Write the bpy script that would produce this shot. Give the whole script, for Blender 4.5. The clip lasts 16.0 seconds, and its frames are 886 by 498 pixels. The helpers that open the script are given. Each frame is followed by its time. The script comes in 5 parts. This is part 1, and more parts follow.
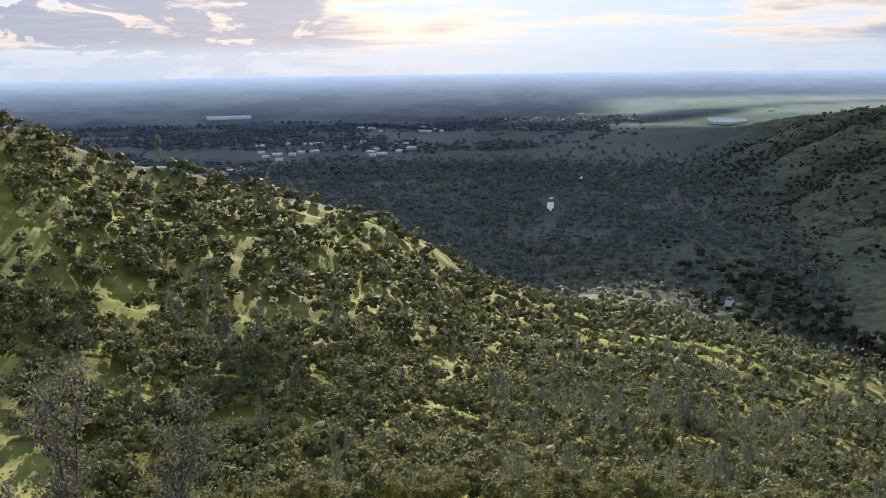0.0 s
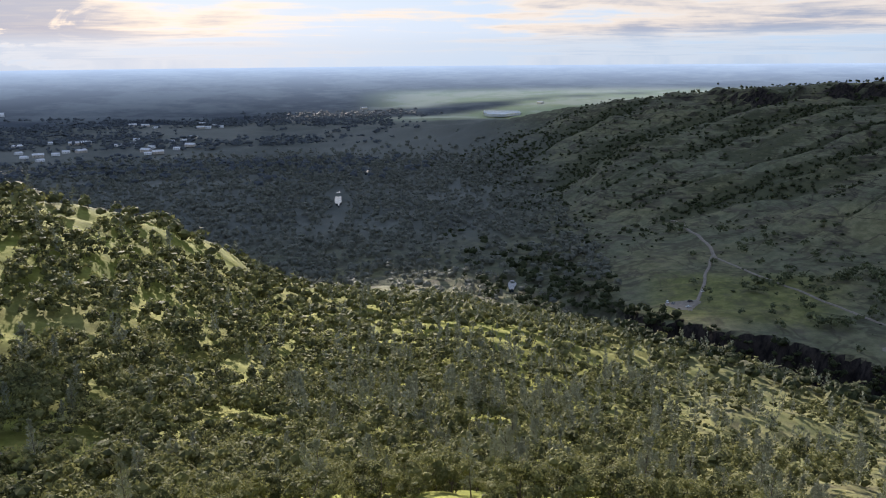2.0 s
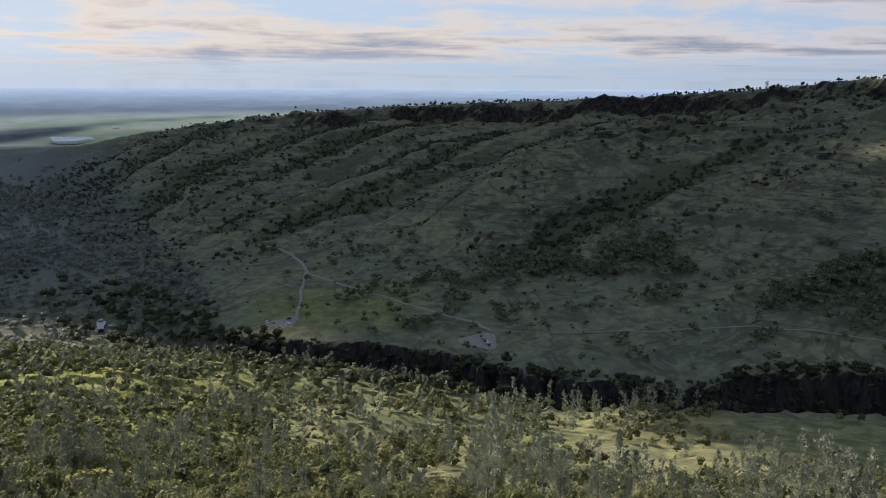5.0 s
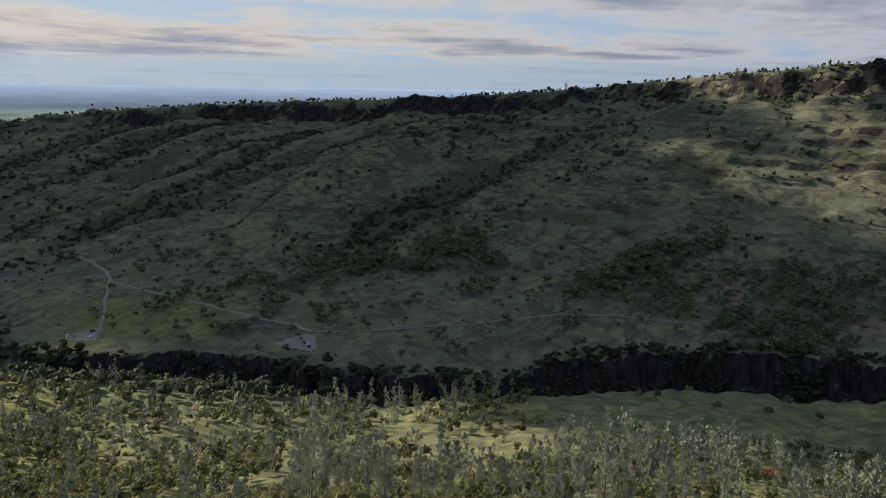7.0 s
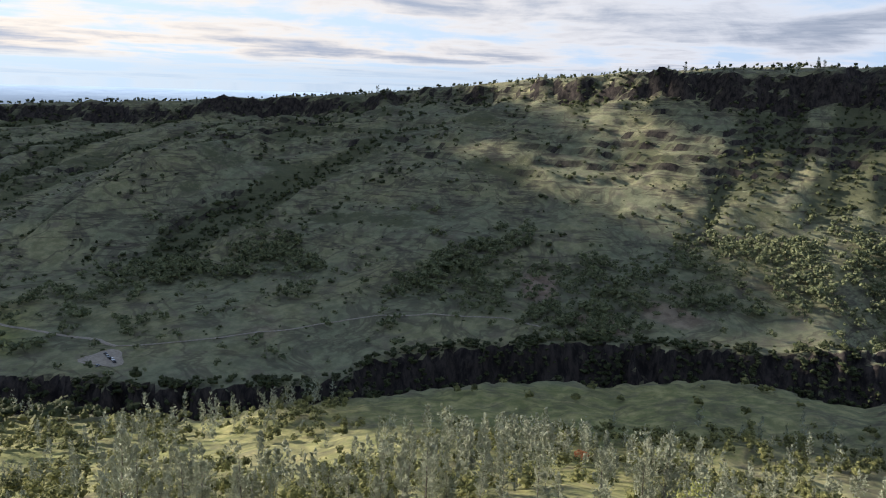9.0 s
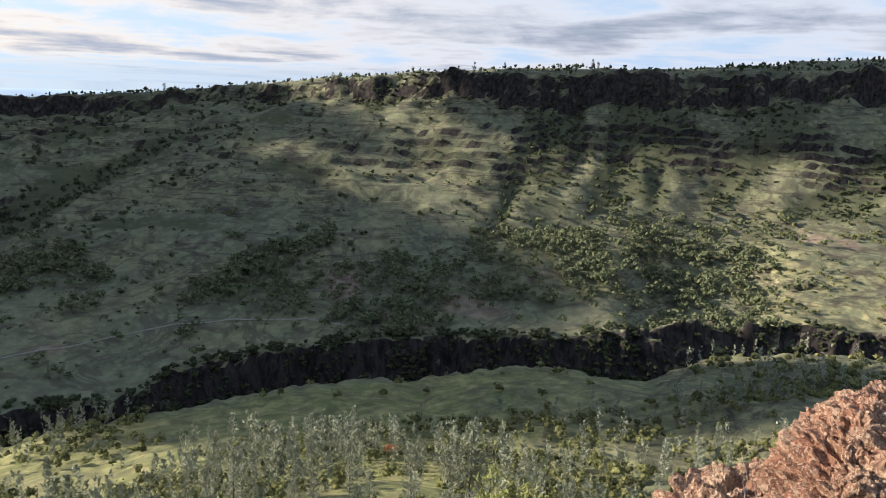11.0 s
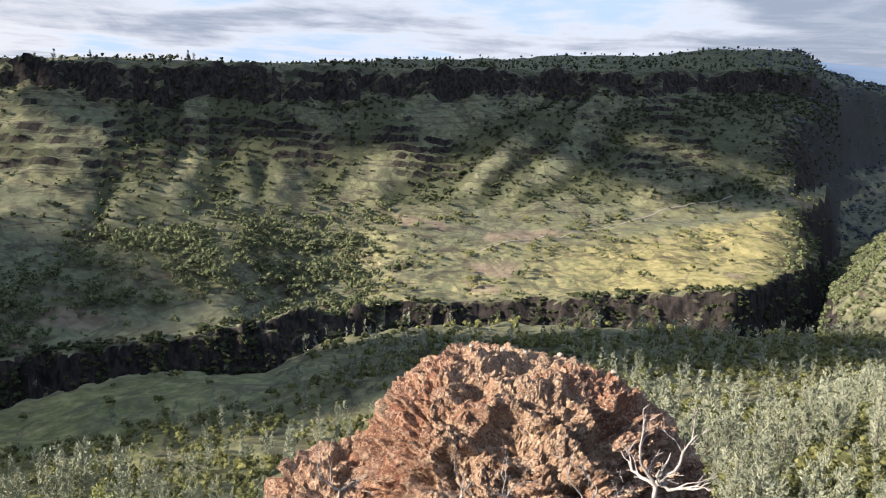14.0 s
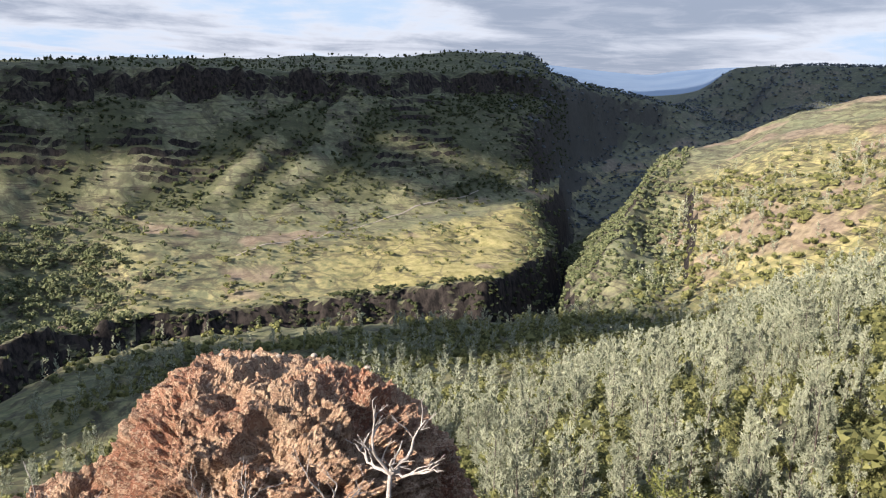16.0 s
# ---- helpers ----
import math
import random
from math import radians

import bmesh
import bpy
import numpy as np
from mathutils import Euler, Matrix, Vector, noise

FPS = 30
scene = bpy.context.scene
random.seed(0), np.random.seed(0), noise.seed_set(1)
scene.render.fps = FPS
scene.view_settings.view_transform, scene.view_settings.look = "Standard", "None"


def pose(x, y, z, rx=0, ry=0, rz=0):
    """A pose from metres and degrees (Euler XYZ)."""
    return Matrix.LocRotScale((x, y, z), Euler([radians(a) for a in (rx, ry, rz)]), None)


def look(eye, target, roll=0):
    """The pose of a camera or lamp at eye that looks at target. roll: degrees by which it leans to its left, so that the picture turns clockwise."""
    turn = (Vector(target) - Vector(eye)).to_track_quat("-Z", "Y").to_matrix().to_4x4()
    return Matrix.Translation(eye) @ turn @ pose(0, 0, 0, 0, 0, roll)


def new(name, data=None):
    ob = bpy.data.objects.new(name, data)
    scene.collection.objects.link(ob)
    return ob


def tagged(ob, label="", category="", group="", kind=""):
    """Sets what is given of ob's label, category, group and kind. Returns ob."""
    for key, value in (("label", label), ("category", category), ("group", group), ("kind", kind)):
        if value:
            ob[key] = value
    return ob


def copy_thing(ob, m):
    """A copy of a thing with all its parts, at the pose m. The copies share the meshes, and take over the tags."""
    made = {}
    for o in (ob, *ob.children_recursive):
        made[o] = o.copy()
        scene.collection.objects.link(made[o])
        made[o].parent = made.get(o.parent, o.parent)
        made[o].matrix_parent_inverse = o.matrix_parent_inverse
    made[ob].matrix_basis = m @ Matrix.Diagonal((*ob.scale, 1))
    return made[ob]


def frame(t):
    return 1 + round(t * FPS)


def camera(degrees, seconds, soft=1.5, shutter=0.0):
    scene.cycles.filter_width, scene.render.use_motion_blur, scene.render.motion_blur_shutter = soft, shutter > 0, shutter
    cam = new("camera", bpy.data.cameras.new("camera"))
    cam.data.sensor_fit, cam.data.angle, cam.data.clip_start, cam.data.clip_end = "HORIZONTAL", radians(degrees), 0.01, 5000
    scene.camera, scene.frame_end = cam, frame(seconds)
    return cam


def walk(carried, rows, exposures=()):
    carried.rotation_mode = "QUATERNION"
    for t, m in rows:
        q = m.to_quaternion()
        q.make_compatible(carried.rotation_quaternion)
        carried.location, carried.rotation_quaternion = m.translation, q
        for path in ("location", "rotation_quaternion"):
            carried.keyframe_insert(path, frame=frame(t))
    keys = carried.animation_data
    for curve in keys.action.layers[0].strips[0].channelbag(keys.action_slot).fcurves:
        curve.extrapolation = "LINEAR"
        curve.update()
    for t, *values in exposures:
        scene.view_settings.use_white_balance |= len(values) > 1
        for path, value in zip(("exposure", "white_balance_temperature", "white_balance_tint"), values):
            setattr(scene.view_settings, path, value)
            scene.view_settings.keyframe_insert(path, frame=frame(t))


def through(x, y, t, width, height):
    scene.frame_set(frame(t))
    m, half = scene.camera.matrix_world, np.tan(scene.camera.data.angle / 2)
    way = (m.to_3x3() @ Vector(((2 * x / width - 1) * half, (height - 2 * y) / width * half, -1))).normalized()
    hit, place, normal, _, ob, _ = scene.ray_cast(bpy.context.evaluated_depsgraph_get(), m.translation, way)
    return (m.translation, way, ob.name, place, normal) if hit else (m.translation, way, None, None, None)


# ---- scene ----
cam = camera(56.3, 16.0, soft=1.1)

# seconds, tilt, lean and turn of a phone panned at arm's length round one standing place
PATH = [
    (0.0, 77.57, 0.80, -0.18),
    (0.5, 77.42, 0.61, -4.24),
    (1.0, 77.41, 0.50, -8.07),
    (1.5, 77.22, 0.51, -11.55),
    (2.0, 77.01, 0.49, -14.91),
    (2.5, 77.09, 0.01, -18.94),
    (3.0, 77.30, -0.43, -22.65),
    (3.5, 77.70, -0.06, -27.40),
    (4.0, 78.10, 0.36, -34.25),
    (4.2, 78.25, 0.20, -36.39),
    (6.3, 78.45, -0.47, -50.86),
    (6.5, 78.48, -0.59, -52.16),
    (7.0, 78.58, -0.88, -55.58),
    (7.5, 78.59, -1.04, -58.90),
    (8.0, 78.72, -1.10, -61.99),
    (8.5, 78.92, -1.39, -64.99),
    (9.0, 79.02, -1.67, -68.30),
    (9.2, 79.03, -1.76, -69.59),
    (11.5, 79.40, -1.90, -86.15),
    (12.0, 79.45, -2.00, -90.44),
    (12.5, 79.74, -2.24, -95.10),
    (13.0, 79.91, -2.51, -100.15),
    (13.5, 79.82, -2.54, -104.76),
    (14.0, 79.95, -2.58, -108.94),
    (14.5, 80.05, -2.69, -112.84),
    (15.0, 80.17, -2.58, -117.10),
    (15.5, 80.40, -2.57, -121.33),
    (16.0, 80.70, -2.30, -125.86),
]
ARM = 0.45
rows = []
for t, rx, ry, rz in PATH:
    turn = radians(-rz)
    rows.append((t, pose(ARM * math.sin(turn), ARM * math.cos(turn), 0, rx, ry, rz)))
walk(cam, rows, exposures=[(0.0, 1.2, 6050, 15), (2.5, 1.05, 6050, 15), (3.5, 0.85, 6050, 15), (4.0, 0.88, 6050, 15), (6.5, 0.9, 6050, 12), (7.0, 0.68, 6050, 11), (7.5, 1.1, 6100, 12),
                           (8.0, 1.28, 6100, 12), (9.0, 1.4, 6150, 12), (11.5, 1.45, 6200, 12), (13.0, 1.55, 6200, 12), (16.0, 1.5, 6250, 13)])

# ---- light ----
SUN_AZ, SUN_EL = -3.0, 21.0          # degrees clockwise from +y, and up


def bearing(az, r, z=0.0):
    return Vector((r * math.sin(radians(az)), r * math.cos(radians(az)), z))


sun_data = bpy.data.lights.new("sun", "SUN")
sun_data.energy, sun_data.angle, sun_data.color = 5.0, radians(0.6), (1.0, 0.89, 0.74)
sun = new("sun", sun_data)
SUN_DIR = bearing(SUN_AZ, math.cos(radians(SUN_EL)), math.sin(radians(SUN_EL)))
sun.matrix_world = look(SUN_DIR * 3000, (0, 0, 0))


class Nodes:
    """Short hand for a node tree."""

    def __init__(self, tree):
        self.tree = tree
        tree.nodes.clear()

    def add(self, kind, inputs=None):
        n = self.tree.nodes.new(kind)
        for k, v in (inputs or {}).items():
            self.put(n.inputs[k], v)
        return n

    def put(self, socket, v):
        if isinstance(v, bpy.types.NodeSocket):
            self.tree.links.new(v, socket)
        else:
            socket.default_value = v

    def math(self, op, a, b=0.0, c=0.0, clamp=False):
        n = self.add("ShaderNodeMath", {0: a, 1: b, 2: c})
        n.operation, n.use_clamp = op, clamp
        return n.outputs[0]

    def ramp(self, fac, lo, hi):
        """0 below lo, 1 above hi, smooth between."""
        n = self.add("ShaderNodeMapRange", {0: fac, 1: lo, 2: hi, 3: 0.0, 4: 1.0})
        n.interpolation_type = "SMOOTHSTEP"
        return n.outputs[0]

    def mix(self, fac, a, b):
        n = self.add("ShaderNodeMix", {0: fac, 6: a, 7: b})
        n.data_type = "RGBA"
        return n.outputs[2]

    def noise(self, vec, scale, detail=4.0, rough=0.55, distort=0.0):
        n = self.add("ShaderNodeTexNoise", {"Vector": vec, "Scale": scale, "Detail": detail, "Roughness": rough, "Distortion": distort})
        return n.outputs[0]

    def stretch(self, vec, sx, sy, sz):
        return self.add("ShaderNodeMapping", {"Vector": vec, "Scale": (sx, sy, sz)}).outputs[0]


def rgb(r, g, b):
    return (r, g, b, 1.0)


world = bpy.data.worlds.new("world")
scene.world = world
world.use_nodes = True
w = Nodes(world.node_tree)
sky = w.add("ShaderNodeTexSky")
sky.sky_type, sky.sun_disc = "NISHITA", False
sky.sun_elevation, sky.sun_rotation = radians(SUN_EL), radians(SUN_AZ)
sky.air_density, sky.dust_density = 1.3, 1.5
way = w.add("ShaderNodeTexCoord").outputs["Generated"]
xyz = w.add("ShaderNodeSeparateXYZ", {0: way})
up = w.math("MAXIMUM", xyz.outputs[2], 0.0)
# the cloud deck seen flat: places on it lie at the view's slope
lift = w.math("ADD", up, 0.03)
px = w.math("DIVIDE", xyz.outputs[0], lift)
py = w.math("DIVIDE", xyz.outputs[1], lift)
deck = w.add("ShaderNodeCombineXYZ", {0: px, 1: py, 2: 0.0}).outputs[0]
broad = w.noise(w.stretch(deck, 0.75, 1.0, 1.0), 0.22, 4.0, 0.55, 0.3)
fine = w.noise(deck, 0.75, 7.0, 0.62, 0.5)
heap = w.noise(w.stretch(way, 1.0, 1.0, 3.0), 6.5, 8.0, 0.6, 0.4)
rag = w.noise(w.stretch(way, 1.0, 1.0, 3.2), 11.0, 6.0, 0.62, 0.6)
cover = w.math("ADD", w.math("ADD", w.math("MULTIPLY", broad, 0.5), w.math("MULTIPLY", fine, 0.22)), w.math("MULTIPLY", heap, 0.28))


def bank(az, el, inner, outer):
    """1 towards a part of the sky, 0 away from it."""
    d = bearing(az, math.cos(radians(el)), math.sin(radians(el)))
    dot = w.add("ShaderNodeVectorMath", {0: way, 1: d})
    dot.operation = "DOT_PRODUCT"
    return w.ramp(dot.outputs["Value"], math.cos(radians(outer)), math.cos(radians(inner)))


# a grey bank beside the sun, a pale gap below it, and a heavy bank up the canyon
for mask, weight in ((w.math("MULTIPLY", bank(-20, 6, 6, 15), w.ramp(rag, 0.42, 0.56)), 0.26), (bank(8, 3, 3, 16), -0.06), (bank(138, 12, 3, 17), 0.13), (bank(105, 6, 3, 18), -0.04)):
    cover = w.math("ADD", cover, w.math("MULTIPLY", mask, weight))
thin = w.ramp(cover, 0.41, 0.51)
thick = w.ramp(cover, 0.47, 0.60)
# warm towards the sun, cool away from it
toward = w.ramp(xyz.outputs[1], -0.2, 1.0)
bright = w.mix(toward, rgb(0.28, 0.29, 0.315), rgb(0.42, 0.365, 0.30))
grey = w.mix(toward, rgb(0.12, 0.138, 0.175), rgb(0.16, 0.185, 0.235))
billow = w.ramp(w.noise(w.stretch(deck, 1.0, 1.0, 1.0), 1.4, 6.0, 0.62, 0.6), 0.42, 0.66)
grey = w.mix(w.math("MULTIPLY", billow, 0.5), grey, w.mix(toward, rgb(0.21, 0.22, 0.25), rgb(0.22, 0.225, 0.24)))
cloud = w.mix(thick, bright, grey)
blue = w.mix(toward, rgb(0.195, 0.25, 0.32), rgb(0.275, 0.335, 0.39))
air = w.mix(thin, blue, cloud)
# the air over the horizon, and a low bank of far cloud
low = w.ramp(up, 0.036, 0.012)
air = w.mix(w.math("MULTIPLY", low, 0.8), air, w.mix(toward, rgb(0.19, 0.23, 0.28), rgb(0.25, 0.31, 0.36)))
# overhead the deck is dull and blue
high = w.ramp(up, 0.12, 0.30)
overhead = w.mix(w.math("MULTIPLY", thick, 0.5), rgb(0.20, 0.255, 0.355), rgb(0.175, 0.20, 0.24))
air = w.mix(high, air, overhead)
seen = w.add("ShaderNodeBackground", {"Color": air, "Strength": 1.0})
glow = w.add("ShaderNodeBackground", {"Color": sky.outputs[0], "Strength": 0.003})
both = w.add("ShaderNodeAddShader", {0: seen.outputs[0], 1: glow.outputs[0]})
w.add("ShaderNodeOutputWorld", {"Surface": both.outputs[0]})


# ---- materials ----
def material(name):
    m = bpy.data.materials.new(name)
    m.use_nodes = True
    n = Nodes(m.node_tree)
    place = n.add("ShaderNodeNewGeometry").outputs["Position"]
    return m, n, place


def finish(n, colour, rough=0.85, bump=None, strength=0.4, distance=0.3, spec=0.2, through=0.0, metal=0.0):
    b = n.add("ShaderNodeBsdfPrincipled", {"Base Color": colour, "Roughness": rough, "Specular IOR Level": spec, "Metallic": metal})
    if bump is not None:
        n.put(b.inputs["Normal"], n.add("ShaderNodeBump", {"Height": bump, "Strength": strength, "Distance": distance}).outputs[0])
    out = b.outputs[0]
    if through:
        t = n.add("ShaderNodeBsdfTranslucent", {"Color": colour})
        out = n.add("ShaderNodeMixShader", {0: through, 1: out, 2: t.outputs[0]}).outputs[0]
    n.add("ShaderNodeOutputMaterial", {"Surface": out})


def leaf_material(name, dark, mid, pale, through=0.3, rough=0.75, spec=0.1, vary=0.55):
    """Foliage whose tint changes from crown to crown and from spray to spray."""
    m, n, place = material(name)
    crown = n.noise(place, 0.16, 2.0, 0.6)
    spray = n.add("ShaderNodeNewGeometry").outputs["Random Per Island"]
    c = n.mix(n.ramp(crown, 0.38, 0.62), dark, mid)
    c = n.mix(n.math("MULTIPLY", n.ramp(spray, 0.35, 1.0), vary), c, pale)
    finish(n, c, rough, spec=spec, through=through)
    return m


def plain_material(name, a, b, scale, rough=0.8, bump=0.3, distance=0.02, spec=0.3, metal=0.0):
    m, n, place = material(name)
    g = n.noise(place, scale, 5.0, 0.6)
    finish(n, n.mix(n.ramp(g, 0.35, 0.65), a, b), rough, g, bump, distance, spec, metal=metal)
    return m


def rock_material():
    """Red-brown volcanic breccia: rusty and tan stones in a dark paste, with grey lichen."""
    m, n, place = material("volcanic_rock")
    n1 = n.noise(place, 0.8, 5.0, 0.6)
    n2 = n.noise(place, 4.5, 6.0, 0.7)
    cells = n.add("ShaderNodeTexVoronoi", {"Vector": place, "Scale": 7.0})
    c = n.mix(n.ramp(n1, 0.34, 0.6), rgb(0.30, 0.14, 0.086), rgb(0.385, 0.252, 0.163))
    c = n.mix(n.math("MULTIPLY", n.ramp(n2, 0.5, 0.68), 0.7), c, rgb(0.12, 0.07, 0.05))
    c = n.mix(n.math("MULTIPLY", n.ramp(cells.outputs[0], 0.35, 0.1), 0.35), c, rgb(0.34, 0.25, 0.17))
    c = n.mix(n.math("MULTIPLY", n.ramp(n.noise(place, 2.2, 4.0, 0.7), 0.58, 0.7), 0.4), c, rgb(0.25, 0.225, 0.18))
    chips = n.add("ShaderNodeTexVoronoi", {"Vector": n.add("ShaderNodeVectorMath", {0: place, 1: n.add("ShaderNodeTexNoise", {"Vector": place, "Scale": 6.0}).outputs[1]}).outputs[0], "Scale": 13.0})
    tint = n.add("ShaderNodeSeparateColor", {0: chips.outputs["Color"]}).outputs[0]
    c = n.mix(n.math("MULTIPLY", n.ramp(tint, 0.62, 0.8), 0.6), c, rgb(0.52, 0.39, 0.27))
    c = n.mix(n.math("MULTIPLY", n.ramp(tint, 0.3, 0.18), 0.6), c, rgb(0.13, 0.075, 0.055))
    c = n.mix(n.math("MULTIPLY", n.ramp(n.noise(place, 22.0, 4.0, 0.7), 0.55, 0.72), 0.5), c, rgb(0.09, 0.055, 0.042))
    b = n.math("ADD", n.math("ADD", n2, n.math("MULTIPLY", n.noise(place, 24.0, 5.0, 0.75), 0.6)), n.math("MULTIPLY", tint, 0.35))
    finish(n, c, 0.92, b, 1.0, 0.10, 0.15)
    return m


def distance_material():
    """Far land with haze put in: blued colours and a glow that grows with distance."""
    m, n, place = material("far_land_hazed")
    rch = n.add("ShaderNodeAttribute")
    rch.attribute_name = "reach"
    rsep = n.add("ShaderNodeSeparateColor", {0: rch.outputs["Color"]})
    n4 = n.noise(n.stretch(place, 1.0, 1.0, 1.0), 0.0035, 7.0, 0.65)
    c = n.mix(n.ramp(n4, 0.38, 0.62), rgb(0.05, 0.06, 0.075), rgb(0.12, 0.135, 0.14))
    # green fields, their colour brightened to look sunlit
    c = n.mix(rsep.outputs[1], c, n.mix(n.ramp(n4, 0.42, 0.58), rgb(0.42, 0.46, 0.27), rgb(0.55, 0.55, 0.40)))
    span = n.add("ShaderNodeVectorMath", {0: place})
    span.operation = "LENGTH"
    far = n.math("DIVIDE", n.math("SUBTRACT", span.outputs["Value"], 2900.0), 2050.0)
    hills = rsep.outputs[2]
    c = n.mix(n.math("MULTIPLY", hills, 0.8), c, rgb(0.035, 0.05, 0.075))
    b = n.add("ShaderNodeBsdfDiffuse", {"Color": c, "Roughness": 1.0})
    # this blue glow stands for haze, with an extra share on the mountains
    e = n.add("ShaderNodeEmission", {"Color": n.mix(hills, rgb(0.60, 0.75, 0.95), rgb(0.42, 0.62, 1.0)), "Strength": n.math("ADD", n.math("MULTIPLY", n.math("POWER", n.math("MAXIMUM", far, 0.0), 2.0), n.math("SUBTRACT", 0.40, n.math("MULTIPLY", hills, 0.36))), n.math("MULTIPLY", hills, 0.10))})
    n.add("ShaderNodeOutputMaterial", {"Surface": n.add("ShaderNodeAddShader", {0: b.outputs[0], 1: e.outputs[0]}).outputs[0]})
    return m


def ground_material():
    """Grass, dry grass, soil and rock by the cover painted on the sheet; rock also where it is steep."""
    m, n, place = material("hill_ground")
    cov = n.add("ShaderNodeAttribute")
    cov.attribute_name = "cover"
    part3 = n.add("ShaderNodeSeparateColor", {0: cov.outputs["Color"]})
    dry, stone, soil = part3.outputs[0], part3.outputs[1], part3.outputs[2]
    n1 = n.noise(place, 0.012, 5.0, 0.6)
    n2 = n.noise(place, 0.11, 5.0, 0.65)
    n3 = n.noise(place, 0.9, 4.0, 0.7)
    grass = n.mix(n.ramp(n2, 0.35, 0.68), rgb(0.098, 0.106, 0.066), rgb(0.165, 0.17, 0.104))
    grass = n.mix(n.math("MULTIPLY", n.ramp(n3, 0.45, 0.75), 0.5), grass, rgb(0.105, 0.10, 0.06))
    grass = n.mix(cov.outputs["Alpha"], grass, n.mix(n.ramp(n2, 0.35, 0.65), rgb(0.125, 0.14, 0.022), rgb(0.25, 0.25, 0.05)))
    straw = n.mix(n.ramp(n2, 0.35, 0.65), rgb(0.185, 0.165, 0.068), rgb(0.31, 0.265, 0.125))
    straw = n.mix(n.math("MULTIPLY", n.ramp(n3, 0.5, 0.7), 0.6), straw, rgb(0.13, 0.145, 0.05))
    earth = n.mix(n.ramp(n2, 0.35, 0.65), rgb(0.14, 0.10, 0.075), rgb(0.24, 0.185, 0.14))
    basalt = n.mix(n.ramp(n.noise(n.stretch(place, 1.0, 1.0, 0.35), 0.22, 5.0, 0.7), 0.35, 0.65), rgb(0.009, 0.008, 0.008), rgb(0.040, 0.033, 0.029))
    c = n.mix(n.math("MULTIPLY", n.ramp(n1, 0.35, 0.7), 0.35), grass, straw)
    scuff = n.noise(n.stretch(place, 1.0, 1.0, 2.5), 0.045, 6.0, 0.7)
    c = n.mix(n.math("MULTIPLY", n.ramp(scuff, 0.5, 0.66), n.math("SUBTRACT", 0.7, n.math("MULTIPLY", cov.outputs["Alpha"], 0.55))), c, rgb(0.105, 0.09, 0.07))
    c = n.mix(n.ramp(n.math("ADD", dry, n.math("MULTIPLY", n.math("SUBTRACT", n2, 0.5), 0.9)), 0.3, 0.75), c, straw)
    vein = n.math("ABSOLUTE", n.math("SUBTRACT", n.noise(n.stretch(place, 1.0, 1.0, 0.25), 0.022, 4.0, 0.6, 0.8), 0.5))
    c = n.mix(n.math("MULTIPLY", n.ramp(vein, 0.05, 0.0), n.math("SUBTRACT", 0.65, n.math("MULTIPLY", cov.outputs["Alpha"], 0.6))), c, rgb(0.06, 0.055, 0.04))
    nz = n.add("ShaderNodeSeparateXYZ", {0: n.add("ShaderNodeNewGeometry").outputs["Normal"]}).outputs[2]
    strata = n.math("ABSOLUTE", n.math("SUBTRACT", n.noise(n.stretch(place, 0.08, 0.08, 1.0), 0.085, 5.0, 0.62), 0.5))
    lines = n.math("MULTIPLY", n.ramp(strata, 0.035, 0.0), n.math("MULTIPLY", n.ramp(nz, 0.985, 0.95), n.ramp(scuff, 0.38, 0.5)))
    c = n.mix(n.math("MULTIPLY", lines, n.math("SUBTRACT", 0.8, n.math("MULTIPLY", cov.outputs["Alpha"], 0.75))), c, rgb(0.045, 0.038, 0.03))
    c = n.mix(n.ramp(soil, 0.3, 0.6), c, earth)
    rch = n.add("ShaderNodeAttribute")
    rch.attribute_name = "reach"
    rsep = n.add("ShaderNodeSeparateColor", {0: rch.outputs["Color"]})
    # far ground: a pale grey laid over its colour to stand for haze
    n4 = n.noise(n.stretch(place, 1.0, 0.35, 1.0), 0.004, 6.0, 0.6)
    hazed = n.mix(n.ramp(n4, 0.35, 0.65), rgb(0.10, 0.106, 0.092), rgb(0.15, 0.154, 0.132))
    # near strip of the fields, sunlight put into the colour here too
    hazed = n.mix(rsep.outputs[1], hazed, n.mix(n.ramp(n4, 0.4, 0.6), rgb(0.28, 0.30, 0.19), rgb(0.34, 0.35, 0.25)))
    tilt = n.add("ShaderNodeSeparateXYZ", {0: n.add("ShaderNodeNewGeometry").outputs["True Normal"]}).outputs[2]
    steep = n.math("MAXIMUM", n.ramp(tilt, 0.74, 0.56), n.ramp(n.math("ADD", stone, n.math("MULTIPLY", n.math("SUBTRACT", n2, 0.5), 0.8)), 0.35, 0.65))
    bush = n.ramp(n.math("ADD", rch.outputs["Alpha"], n.math("MULTIPLY", n.math("SUBTRACT", n.noise(place, 0.16, 5.0, 0.7), 0.5), 1.5)), 0.35, 0.75)
    c = n.mix(n.math("MULTIPLY", bush, 0.8), c, n.mix(n3, rgb(0.036, 0.041, 0.022), rgb(0.085, 0.09, 0.048)))
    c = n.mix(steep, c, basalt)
    c = n.mix(rsep.outputs[0], c, hazed)
    bumps = n.math("ADD", n2, n.math("MULTIPLY", n3, 0.5))
    finish(n, c, 0.95, bumps, 0.35, 0.9, 0.1)
    return m


